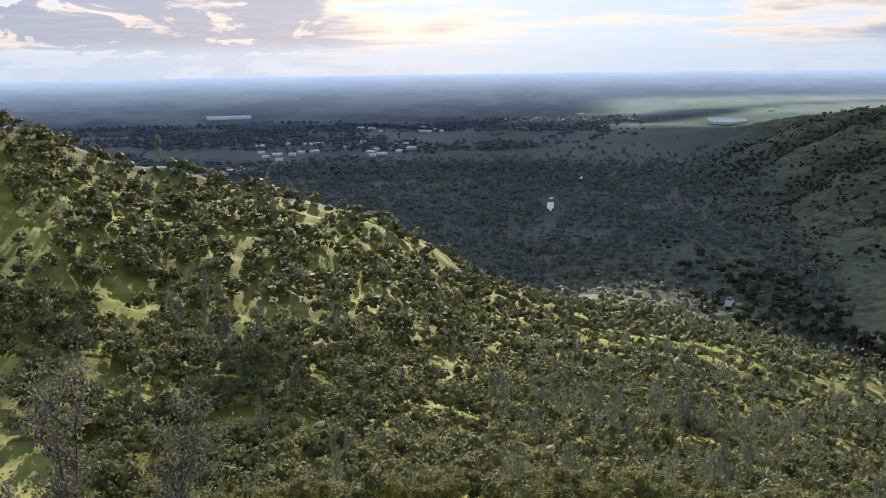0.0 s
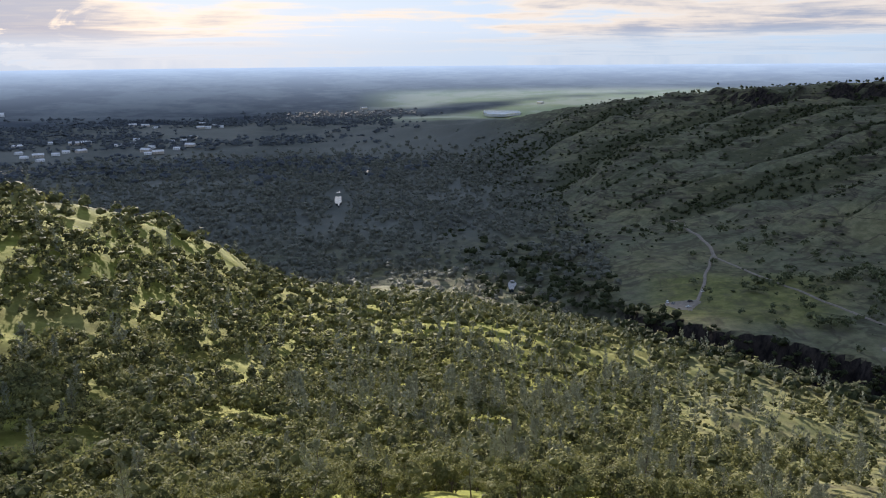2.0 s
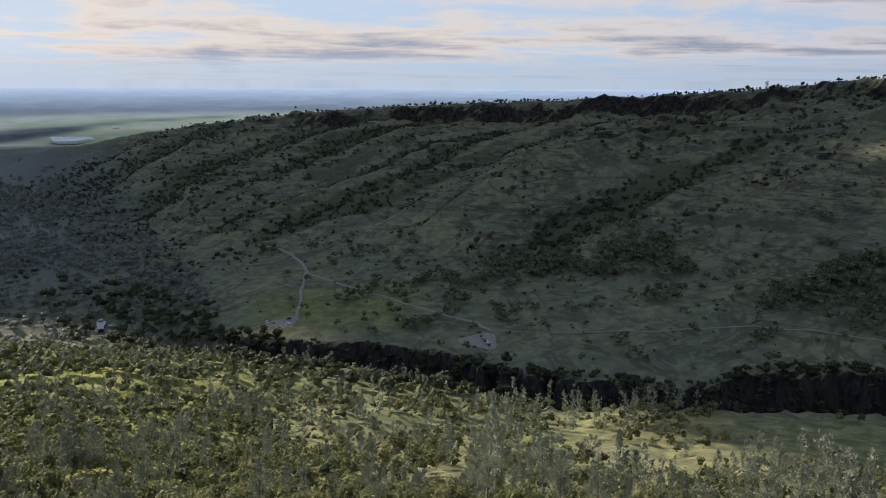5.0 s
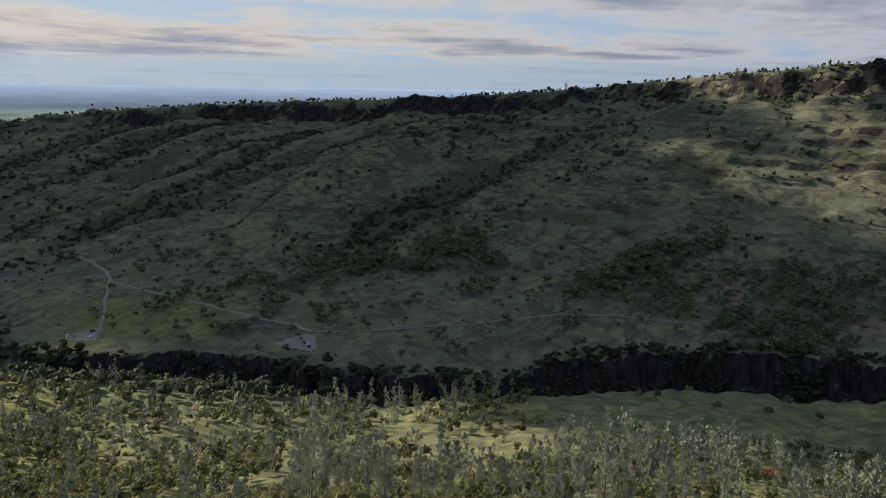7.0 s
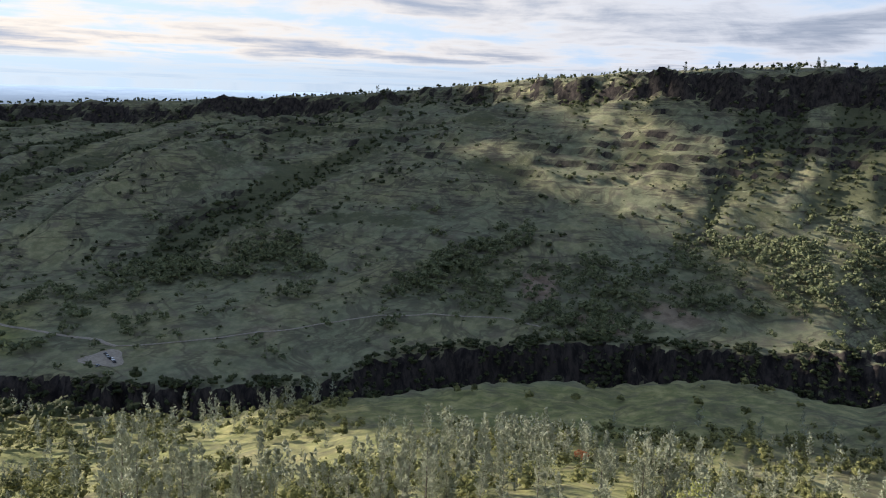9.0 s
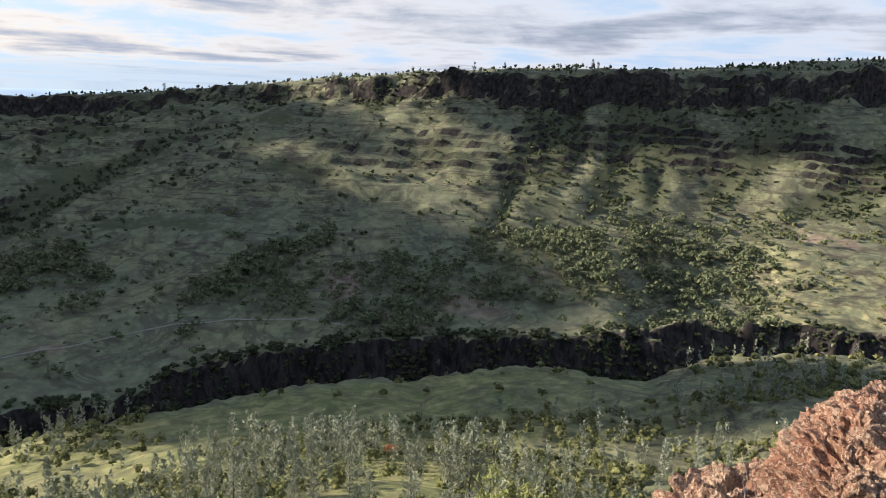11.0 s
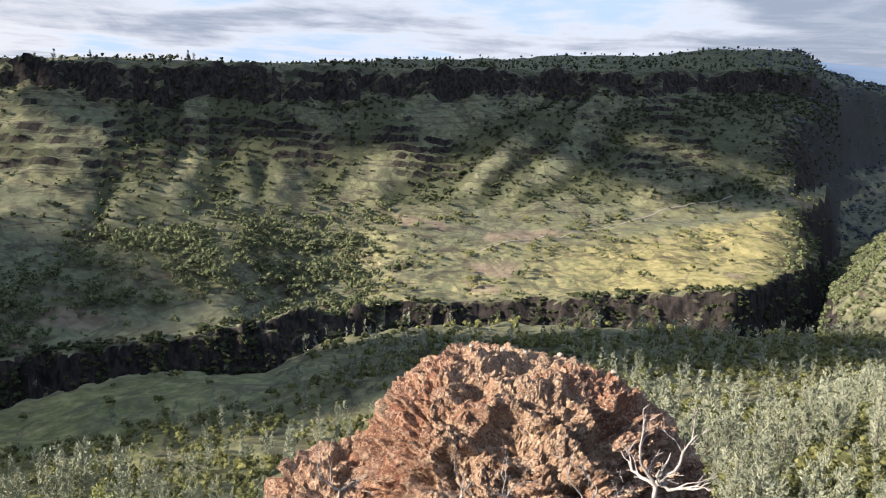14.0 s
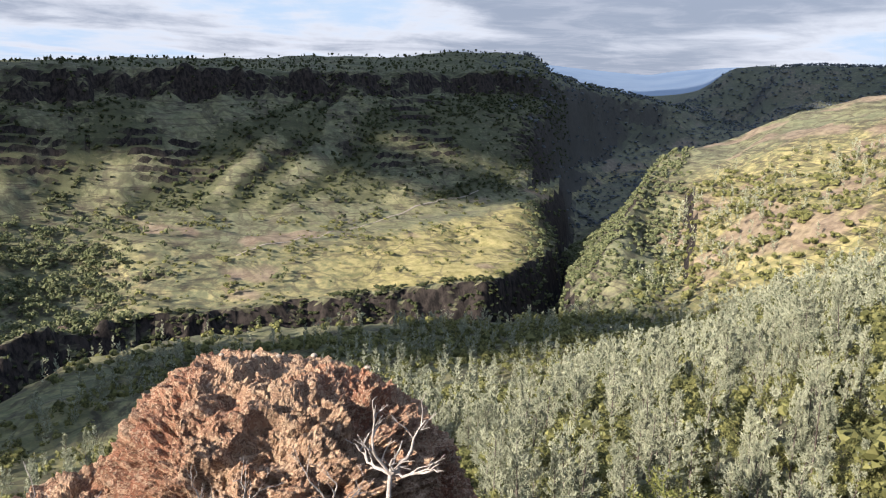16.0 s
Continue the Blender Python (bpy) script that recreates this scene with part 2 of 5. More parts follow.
GROUND = ground_material()
FAR_LAND = distance_material()
OAK = leaf_material("oak_leaves", rgb(0.062, 0.067, 0.028), rgb(0.138, 0.14, 0.052), rgb(0.30, 0.29, 0.115), 0.32)
PINE = leaf_material("pine_needles", rgb(0.165, 0.176, 0.122), rgb(0.245, 0.255, 0.178), rgb(0.42, 0.43, 0.31), 0.05, vary=0.35)
SCRUB = leaf_material("scrub_leaves", rgb(0.03, 0.037, 0.018), rgb(0.052, 0.064, 0.028), rgb(0.10, 0.105, 0.05))
# creek woods farther off: leaf colour paled and greyed in place of haze
CREEK_HAZED = leaf_material("creek_hazed_leaves", rgb(0.125, 0.132, 0.108), rgb(0.175, 0.18, 0.145), rgb(0.24, 0.238, 0.19))
VALLEY = leaf_material("valley_leaves", rgb(0.05, 0.062, 0.03), rgb(0.098, 0.112, 0.052), rgb(0.205, 0.205, 0.115), 0.14)
# far woods: haze put into the leaf colour as blue-grey
HAZY = leaf_material("hazed_leaves", rgb(0.085, 0.10, 0.115), rgb(0.115, 0.13, 0.14), rgb(0.15, 0.165, 0.17))
RUST = leaf_material("rust_needles", rgb(0.30, 0.11, 0.05), rgb(0.38, 0.16, 0.07), rgb(0.45, 0.22, 0.11))
PALE_TWIGS = leaf_material("pale_twigs", rgb(0.26, 0.19, 0.155), rgb(0.34, 0.26, 0.21), rgb(0.42, 0.34, 0.28))
CLOUD = plain_material("cloud_body", rgb(0.8, 0.8, 0.82), rgb(0.9, 0.9, 0.9), 0.004, 1.0, 0.0)
ROCK = rock_material()
TRACK = plain_material("dirt_track", rgb(0.19, 0.165, 0.13), rgb(0.27, 0.235, 0.195), 0.6, 0.95)
WATER = plain_material("still_water", rgb(0.02, 0.03, 0.03), rgb(0.03, 0.04, 0.04), 0.5, 0.06, 0.0, 0.01, 0.5)
# lake water: the pale base colour stands in for reflected sky
SKY_PALE = plain_material("sky_pale_water", rgb(0.5, 0.5, 0.48), rgb(0.6, 0.6, 0.58), 0.01, 0.05, 0.0, 0.01, 0.8)
GLASS = plain_material("dark_glass", rgb(0.01, 0.012, 0.015), rgb(0.015, 0.017, 0.02), 2.0, 0.08, 0.0, 0.01, 0.5)
RUBBER = plain_material("rubber", rgb(0.015, 0.015, 0.015), rgb(0.03, 0.03, 0.03), 8.0)
PAINT_WHITE = plain_material("white_car_paint", rgb(0.75, 0.75, 0.75), rgb(0.8, 0.8, 0.8), 2.0, 0.25, 0.0, 0.01, 0.5)
PAINT_GREY = plain_material("silver_car_paint", rgb(0.35, 0.36, 0.38), rgb(0.42, 0.43, 0.45), 2.0, 0.25, 0.0, 0.01, 0.5, 0.5)
PAINT_DARK = plain_material("dark_car_paint", rgb(0.02, 0.022, 0.03), rgb(0.03, 0.03, 0.04), 2.0, 0.25, 0.0, 0.01, 0.5)
WALL_WHITE = plain_material("white_wall", rgb(0.7, 0.7, 0.68), rgb(0.8, 0.8, 0.78), 0.5)
WALL_TAN = plain_material("tan_wall", rgb(0.45, 0.40, 0.33), rgb(0.55, 0.5, 0.42), 0.5)
ROOF = plain_material("pale_roof", rgb(0.5, 0.5, 0.5), rgb(0.7, 0.7, 0.7), 0.5)
TWIG = plain_material("bleached_wood", rgb(0.22, 0.19, 0.17), rgb(0.38, 0.34, 0.31), 30.0, 0.8, 0.4, 0.004)
PALE_STONE = plain_material("pale_stone", rgb(0.24, 0.19, 0.15), rgb(0.36, 0.30, 0.25), 20.0, 0.9, 0.5, 0.01)
GLOSSY = leaf_material("glossy_leaves", rgb(0.065, 0.064, 0.034), rgb(0.115, 0.11, 0.058), rgb(0.26, 0.24, 0.16), 0.4, 0.25, 0.9)
YELLOWISH = leaf_material("yellow_green_leaves", rgb(0.16, 0.17, 0.05), rgb(0.22, 0.24, 0.07), rgb(0.34, 0.34, 0.14), 0.35)
BARK = plain_material("bark", rgb(0.055, 0.042, 0.034), rgb(0.13, 0.11, 0.095), 3.0)


# ---- the lie of the land ----
def hash2(ix, iy, seed):
    h = (ix.astype(np.int64) * 374761393 + iy.astype(np.int64) * 668265263 + seed * 974711) & 0x7FFFFFFF
    h = ((h ^ (h >> 13)) * 1274126177) & 0x7FFFFFFF
    return ((h ^ (h >> 16)) & 0xFFFF) / 65535.0


def vnoise(x, y, seed=0):
    x, y = np.asarray(x, float), np.asarray(y, float)
    ix, iy = np.floor(x), np.floor(y)
    fx, fy = x - ix, y - iy
    fx, fy = fx * fx * (3 - 2 * fx), fy * fy * (3 - 2 * fy)
    a, b = hash2(ix, iy, seed), hash2(ix + 1, iy, seed)
    c, d = hash2(ix, iy + 1, seed), hash2(ix + 1, iy + 1, seed)
    return a + (b - a) * fx + (c - a) * fy + (a - b - c + d) * fx * fy


def fbm(x, y, seed=0, octaves=4):
    s, amp, tot = 0.0, 1.0, 0.0
    for k in range(octaves):
        s = s + amp * vnoise(x * 2 ** k, y * 2 ** k, seed + 17 * k)
        tot, amp = tot + amp, amp * 0.5
    return s / tot * 2 - 1


def smooth(x, a, b):
    t = np.clip((x - a) / (b - a), 0, 1)
    return t * t * (3 - 2 * t)


def pchip(x, xs, ys):
    """A smooth curve through the knots that never overshoots."""
    xs, ys = np.array(xs, float), np.array(ys, float)
    h, d = np.diff(xs), np.diff(ys) / np.diff(xs)
    m = np.zeros_like(ys)
    w1, w2 = 2 * h[1:] + h[:-1], h[1:] + 2 * h[:-1]
    ok = d[1:] * d[:-1] > 0
    with np.errstate(divide="ignore", invalid="ignore"):
        m[1:-1] = np.where(ok, (w1 + w2) / (w1 / d[:-1] + w2 / d[1:]), 0)
    m[1:-1] = np.nan_to_num(m[1:-1])
    k = np.clip(np.searchsorted(xs, x) - 1, 0, len(h) - 1)
    t = (x - xs[k]) / h[k]
    return ((2 * t ** 3 - 3 * t ** 2 + 1) * ys[k] + (t ** 3 - 2 * t ** 2 + t) * h[k] * m[k]
            + (-2 * t ** 3 + 3 * t ** 2) * ys[k + 1] + (t ** 3 - t ** 2) * h[k] * m[k + 1])


# Lines that run along the canyon: bearing from the viewpoint, distance and height of their bends.
LINES = []


def along(*bends):
    LINES.append(tuple(zip(*bends)))


# lip of the ledge
along((-180, 3, -1.75), (180, 3, -1.75))
# foot of the outcrop
along((-180, 14, -1), (-90, 14, -4), (-45, 14, -9), (145, 14, -9), (150, 14, -8.5), (156, 14, -8.3), (180, 14, -1))
# foot of the steep upper slope
along((-180, 60, 5), (-90, 100, -10), (-45, 120, -60), (-28, 120, -68), (12, 120, -68), (20, 125, -71), (30, 135, -76), (40, 155, -88), (50, 160, -90), (97, 160, -90), (101, 158, -89), (110, 150, -84), (120, 130, -71), (130, 110, -58), (135, 100, -53), (140, 90, -48), (145, 82, -43), (150, 75, -39), (156, 65, -33), (180, 60, 5))
# middle of the near slope
along((-180, 300, 25), (-90, 280, -10), (-45, 260, -60), (-28, 260, -75), (-18, 270, -88), (-8, 280, -95), (0, 290, -105), (4, 300, -115), (12, 310, -130), (20, 320, -140), (30, 320, -148), (40, 320, -150), (80, 320, -150), (90, 320, -149), (97, 320, -147), (101, 320, -145), (110, 310, -128), (120, 330, -121), (130, 330, -115), (135, 320, -104), (140, 320, -92), (145, 320, -80), (150, 320, -65), (156, 300, -50), (180, 300, 25))
# near edge of the gorge, and the foot of the spur
along((-180, 600, 40), (-90, 500, 0), (-45, 430, -20), (-28, 420, -26), (-18, 450, -53), (-8, 480, -74), (0, 520, -118), (4, 580, -157), (12, 600, -176), (20, 570, -178), (30, 530, -182), (40, 480, -182), (50, 452, -183), (60, 452, -179), (70, 480, -180), (80, 505, -180), (90, 528, -176), (97, 530, -177), (101, 590, -175), (130, 680, -171), (132, 690, -170), (133.2, 695, -171), (134.2, 700, -170), (135, 680, -160), (136.5, 640, -150), (138, 610, -146), (139.3, 600, -143), (142.5, 600, -138), (145, 585, -128), (148, 570, -115), (151, 555, -100), (156, 540, -80), (180, 600, 40))
# gorge bed, near side, and the crest of the spur
along((-180, 900, 30), (-90, 700, -80), (-45, 650, -120), (-28, 620, -150), (-18, 640, -170), (0, 680, -188), (4, 700, -190), (12, 690, -191), (20, 640, -193), (30, 548, -208), (40, 494, -212), (50, 466, -214), (60, 466, -212), (80, 519, -212), (90, 542, -210), (97, 546, -210), (101, 604, -208), (110, 634, -206), (130, 694, -202), (132, 703, -205), (133.2, 712, -206), (134.2, 722, -206), (135, 705, -147), (136.5, 720, -129), (138, 790, -97), (139.3, 900, -68), (140.5, 1020, -46), (142.5, 1060, -33), (145, 1090, -18), (148, 1100, 14), (151, 1100, 29), (156, 1100, 52), (180, 900, 30))
# gorge bed, far side
along((-180, 1000, 20), (-90, 900, -150), (-45, 850, -180), (-28, 840, -185), (-18, 840, -188), (0, 840, -192), (4, 820, -192), (12, 760, -192), (20, 680, -192), (30, 566, -206), (40, 520, -210), (50, 484, -213), (60, 484, -211), (70, 522, -209), (80, 548, -206), (97, 580, -202), (101, 614, -200), (110, 642, -198), (130, 698, -192), (132, 720, -200), (133.2, 745, -200), (134.2, 950, -200), (135, 1250, -192), (136.5, 1400, -180), (138, 1500, -165), (139.3, 1550, -150), (140.5, 1500, -120), (142.5, 1500, -100), (145, 1500, -80), (148, 1400, -40), (151, 1400, 0), (156, 1400, 20), (180, 1000, 20))
# far edge of the gorge
along((-180, 1100, 0), (-90, 1000, -180), (-45, 950, -190), (0, 950, -193), (4, 940, -193), (12, 900, -193), (20, 760, -190), (30, 580, -182), (40, 532, -178), (50, 494, -180), (60, 494, -184), (65, 518, -174), (70, 536, -172), (75, 550, -170), (80, 562, -169), (90, 584, -172), (97, 612, -161), (101, 642, -158), (110, 666, -164), (120, 696, -157), (130, 726, -143), (132, 790, -143), (133.2, 880, -144), (134.2, 1080, -142), (135, 1450, -137), (136.5, 1600, -128), (138, 1700, -119), (139.3, 1750, -112), (140.5, 1780, -105), (142.5, 1800, -90), (145, 1850, -70), (148, 1700, -30), (151, 1700, 0), (156, 1700, 20), (180, 1100, 0))
# foot of the far slope
along((-180, 1300, -20), (-90, 1300, -190), (-45, 1300, -195), (0, 1300, -195), (4, 1500, -198), (12, 1700, -196), (20, 1200, -185), (30, 820, -176), (40, 780, -170), (50, 680, -165), (60, 660, -160), (70, 640, -156), (80, 690, -150), (90, 820, -130), (97, 860, -126), (101, 885, -125), (110, 890, -125), (120, 920, -123), (130, 1050, -108), (132, 1130, -100), (133.2, 1250, -97), (134.2, 1400, -94), (135, 1600, -90), (136.5, 1750, -85), (138, 1850, -78), (139.3, 1900, -72), (140.5, 1950, -66), (142.5, 2000, -50), (145, 2050, -35), (148, 2000, 0), (151, 2000, 20), (156, 2000, 30), (180, 1300, -20))
# foot of the rim cliff
along((-180, 2000, -30), (-90, 2000, -200), (-45, 2000, -205), (4, 2000, -205), (12, 1900, -180), (20, 1650, -130), (30, 1480, -76), (40, 1370, -63), (50, 1300, -56), (60, 1230, -43), (70, 1160, -19), (80, 1090, -13), (90, 1050, -12), (97, 1060, -8), (101, 1080, -4), (110, 1130, 6), (120, 1230, 20), (130, 1420, 38), (132, 1460, 40), (133.2, 1500, 35), (134.2, 1560, 30), (135, 1700, 25), (136.5, 1850, 15), (138, 1950, 5), (139.3, 2000, 0), (140.5, 2050, -8), (142.5, 2100, -15), (145, 2150, -20), (148, 2200, 40), (151, 2200, 60), (156, 2200, 60), (180, 2000, -30))
# top of the rim cliff
along((-180, 2600, -30), (-90, 2600, -205), (-45, 2600, -208), (4, 2600, -208), (12, 2000, -165), (20, 1700, -119), (30, 1505, -66), (40, 1395, -43), (50, 1325, -33), (60, 1255, -21), (70, 1185, 1), (80, 1115, 21), (90, 1075, 31), (97, 1085, 32), (101, 1105, 35), (110, 1155, 42), (120, 1260, 52), (130, 1450, 68), (132, 1490, 72), (133.2, 1540, 62), (134.2, 1620, 58), (135, 1760, 58), (136.5, 1900, 55), (138, 2000, 52), (139.3, 2060, 48), (140.5, 2110, 40), (142.5, 2160, 22), (145, 2220, 0), (148, 2300, 100), (151, 2300, 110), (156, 2300, 110), (180, 2600, -30))
# the tableland behind it
along((-180, 3000, -30), (-90, 3000, -205), (-45, 3000, -208), (4, 3000, -208), (12, 2600, -204), (20, 2100, -172), (30, 1850, -86), (40, 1750, -55), (50, 1680, -42), (60, 1600, -24), (70, 1530, 5), (80, 1460, 30), (90, 1420, 46), (97, 1430, 50), (101, 1450, 57), (110, 1500, 76), (120, 1600, 99), (130, 1700, 122), (132, 1700, 116), (133.2, 1720, 89), (134.2, 1800, 83), (135, 1900, 77), (136.5, 2000, 71), (138, 2100, 68), (139.3, 2180, 63), (140.5, 2230, 50), (142.5, 2280, 28), (145, 2330, 3), (148, 2400, 155), (151, 2400, 160), (156, 2400, 160), (180, 3000, -30))
# its far edge, and the ridge up the canyon
along((-180, 3300, 0), (-90, 3300, -190), (-45, 3300, -206), (4, 3300, -206), (12, 3200, -206), (20, 2900, -206), (30, 2700, -206), (50, 2700, -206), (60, 2700, -200), (70, 2500, -150), (80, 2300, -60), (90, 2200, 20), (97, 2300, 50), (101, 2300, 60), (110, 2300, 90), (120, 2300, 115), (130, 2300, 135), (132, 2400, 60), (133.2, 2400, 50), (134.2, 2450, 45), (135, 2500, 40), (140.5, 2500, 40), (142.5, 2550, 68), (145, 2600, 162), (148, 2600, 170), (151, 2600, 173), (156, 2600, 176), (180, 3300, 0))
# the far plain, and the mountains up the canyon
along((-180, 4100, 60), (-90, 4100, -60), (-45, 4100, -125), (60, 4100, -125), (70, 4100, -100), (80, 4100, -40), (90, 4100, 0), (97, 4100, 20), (101, 4100, 40), (110, 4100, 70), (120, 4100, 120), (130, 4100, 200), (132, 4100, 255), (133.2, 4100, 252), (134.2, 4100, 246), (135, 4100, 242), (136.5, 4100, 233), (138, 4100, 226), (139.3, 4100, 221), (140.5, 4100, 235), (142.5, 4100, 252), (145, 4100, 262), (148, 4100, 262), (151, 4100, 255), (156, 4100, 250), (180, 4100, 60))
# the horizon
along((-180, 4950, 60), (-90, 4950, -20), (-45, 4950, -45), (70, 4950, -45), (80, 4950, -30), (90, 4950, 0), (110, 4950, 0), (120, 4950, 60), (130, 4950, 120), (135, 4950, 150), (156, 4950, 150), (180, 4950, 60))


def profile(x, y):
    az, r = np.degrees(np.arctan2(x, y)), np.hypot(x, y)
    return az, r, [pchip(az, at, rs) for at, rs, _ in LINES], [pchip(az, at, zs) for at, _, zs in LINES]


def relief(x, y):
    """The height of the ground, and how far a place lies in a gully, on a rock ledge or on a cliff."""
    x, y = np.atleast_1d(np.asarray(x, float)), np.atleast_1d(np.asarray(y, float))
    far_off = smooth(np.hypot(x, y), 380, 520)
    wx, wy = 11 * far_off * fbm(x / 130, y / 130, 15, 3), 11 * far_off * fbm(x / 130, y / 130, 19, 3)
    az, r, R, Z = profile(x + wx, y + wy)
    # promontories and bays of the gorge and of the rim
    g = smooth(r, R[4] - 60, R[4] - 10) * smooth(r, R[7] + 60, R[7] + 10) * smooth(az, 22, 32) * smooth(az, 139, 132)
    cl = smooth(r, R[9] - 160, R[9] - 30) * smooth(r, R[10] + 130, R[10] + 40) * smooth(az, 20, 36) * smooth(az, 144, 132)
    re = r + g * (9 * fbm(x / 55, y / 55, 51, 2) + 7 * fbm(x / 17, y / 17, 53, 2) + 4 * fbm(x / 8, y / 8, 54, 2) + 9 * (vnoise(np.radians(az) * 650 / 7.5, r / 300, 58) - 0.5) + 5 * (vnoise(np.radians(az) * 650 / 3.6, r / 200, 59) - 0.5))
    re = re + cl * (26 * fbm(x / 110, y / 110, 55, 3) + 9 * fbm(x / 26, y / 26, 57, 3) + 14 * (vnoise(np.radians(az) * 1100 / 16, r / 400, 56) - 0.5) + 8 * (vnoise(np.radians(az) * 1100 / 7, r / 300, 52) - 0.5))
    z = np.where(re < R[0], Z[0], 0.0)
    for k in range(len(R) - 1):
        t = np.clip((re - R[k]) / (R[k + 1] - R[k]), 0, 1)
        if k in (7, 8):
            t = t + 0.18 * np.sin(2 * np.pi * t) * (-0.5 if k == 7 else -0.25)
        z = np.where(re >= R[k], Z[k] + (Z[k + 1] - Z[k]) * t, z)
    # gullies and ledges on the far slope
    u = np.clip((r - R[8]) / (R[9] - R[8]), -0.3, 1.25)
    on = smooth(u, -0.1, 0.3) * smooth(u, 1.15, 0.95) * smooth(az, 6, 26) * smooth(az, 156, 142)
    along = np.radians(az) * 1000
    warp = fbm(x / 240, y / 240, 3, 3) * 60
    lean = -(0.12 + 1.0 * smooth(az, 80, 56) + 0.35 * smooth(az, 92, 106)) * (r - 1000)
    vein = 1 - np.abs(fbm((along + warp + lean) / 96, r / 800, 5, 2)) * 2.4
    gully = on * np.clip(vein, 0, 1) ** 1.6
    z = z - 10 * gully + on * 4
    spur = fbm((along + 0.6 * warp + lean) / 170, r / 1600, 6, 2)
    z = z + on * smooth(az, 68, 52) * smooth(az, 12, 22) * 20 * spur
    z = z + on * (8 * fbm(x / 110, y / 110, 9, 4) + 3 * fbm(x / 30, y / 30, 11, 3))
    step = 10.5
    f = z / step + 1.3 * fbm(x / 210, y / 210, 21, 3) + 0.22 * fbm(x / 24, y / 24, 23, 2)
    fr = f - np.floor(f)
    ledge = smooth(fbm(x / 75, y / 75, 27, 3), -0.1, 0.25) * smooth(u, 0.2, 0.5)
    tread = (np.floor(f) + smooth(fr, 0.62, 0.9) - f) * step
    z = z + on * 0.55 * ledge * tread
    riser = on * ledge * smooth(fr, 0.70, 0.78) * smooth(fr, 0.92, 0.86) * smooth(fbm(x / 26, y / 26, 29, 3), -0.3, 0.1)
    # broken faces of the rim cliff
    c = smooth(re, R[9] - 30, R[9] + 5) * smooth(re, R[10] + 60, R[10] + 5) * smooth(az, 18, 34) * smooth(az, 142, 132)
    z = z + c * (10 * fbm(x / 34, y / 34, 31, 3) + 5 * fbm(x / 11, y / 11, 33, 2))
    cliff = smooth(re, R[9] - 15, R[9]) * smooth(re, R[10] + 6, R[10] - 4) * smooth(az, 22, 34) * smooth(az, 144, 134)
    gorge = smooth(re, R[4] - 2, R[4] + 5) * smooth(re, R[7] + 2, R[7] - 3) * smooth(az, 24, 32) * smooth(az, 136, 133)
    bench = smooth(az, 97, 104) * smooth(az, 138, 133) * smooth(re, R[7], R[7] + 25) * smooth(r, R[8] + 40, R[8] - 40)
    z = z + bench * (2.2 * fbm(x / 40, y / 40, 35, 4) - 4.0 * np.clip(1 - np.abs(fbm((x - 0.5 * y) / 60, (y + 0.5 * x) / 130, 37, 3)) * 4, 0, 1))
    z = z + gorge * (6 * fbm(x / 10, y / 10, 39, 3))
    # the hill that stands before the middle of the far slope
    hx, hy = x - 800, y - 490
    ca, sa = math.cos(radians(32)), math.sin(radians(32))
    hu, hv = hx * ca + hy * sa, -hx * sa + hy * ca
    z = z + 14 * np.exp(-(hu / 150) ** 2 - (hv / 260) ** 2)
    # the long spur that comes down from it towards the fields
    z = z + 20 * smooth(x, 390, 760) * smooth(x, 1060, 860) * np.exp(-((y - 625) / 70) ** 2)
    # the wooded side valley that opens into the gorge beside the bench
    ragged = az + 2.8 * fbm(x / 45, y / 45, 89, 3) - (r - 700) / 160
    z = z - 22 * smooth(ragged, 106.2, 101.5) * smooth(az, 94, 98.5) * smooth(r, R[7] - 4, R[7] + 14) * smooth(r, 930, 720)
    # a rock step along the flank of the spur up the canyon
    z = z - 15 * smooth(az, 143.1, 142.4) * smooth(az, 138, 140) * smooth(r, 640, 740) * smooth(r, 960, 860)
    # rolling ground everywhere
    mid = smooth(r, 60, 200) * smooth(r, 3600, 2400)
    calm = 1 - 0.7 * smooth(r, R[4] - 60, R[4]) * smooth(r, R[8] + 60, R[8]) * smooth(az, 10, 30) * smooth(az, 136, 130)
    z = z + mid * calm * (6.5 * fbm(x / 75, y / 75, 41, 3) + 2.4 * fbm(x / 17, y / 17, 43, 3))
    z = z + smooth(r, 8, 30) * smooth(r, 200, 80) * 1.6 * fbm(x / 9, y / 9, 47, 3)
    z = z + smooth(az, 136, 139) * smooth(r, 380, 480) * smooth(r, 900, 800) * 9 * fbm(x / 60, y / 60, 45, 3)
    return z, np.maximum(gully, 0.55 * on * smooth(az, 68, 52) * smooth(spur, -0.2, -0.55)), riser, np.maximum(cliff, gorge)


def height(x, y):
    return relief(x, y)[0]


def mesh_from(name, verts, faces, mat, parent=None, shade=False):
    """A mesh object out of arrays of corners and of equal-sided faces."""
    me = bpy.data.meshes.new(name)
    verts, faces = np.asarray(verts, np.float32), np.asarray(faces, np.int32)
    n, k = faces.shape
    me.vertices.add(len(verts))
    me.vertices.foreach_set("co", verts.ravel())
    me.loops.add(n * k)
    me.loops.foreach_set("vertex_index", faces.ravel())
    me.polygons.add(n)
    me.polygons.foreach_set("loop_start", np.arange(0, n * k, k, dtype=np.int32))
    me.polygons.foreach_set("loop_total", np.full(n, k, np.int32))
    me.polygons.foreach_set("use_smooth", np.full(n, shade, bool))
    me.update(calc_edges=True)
    me.materials.append(mat)
    ob = new(name, me)
    ob.parent = parent
    return ob


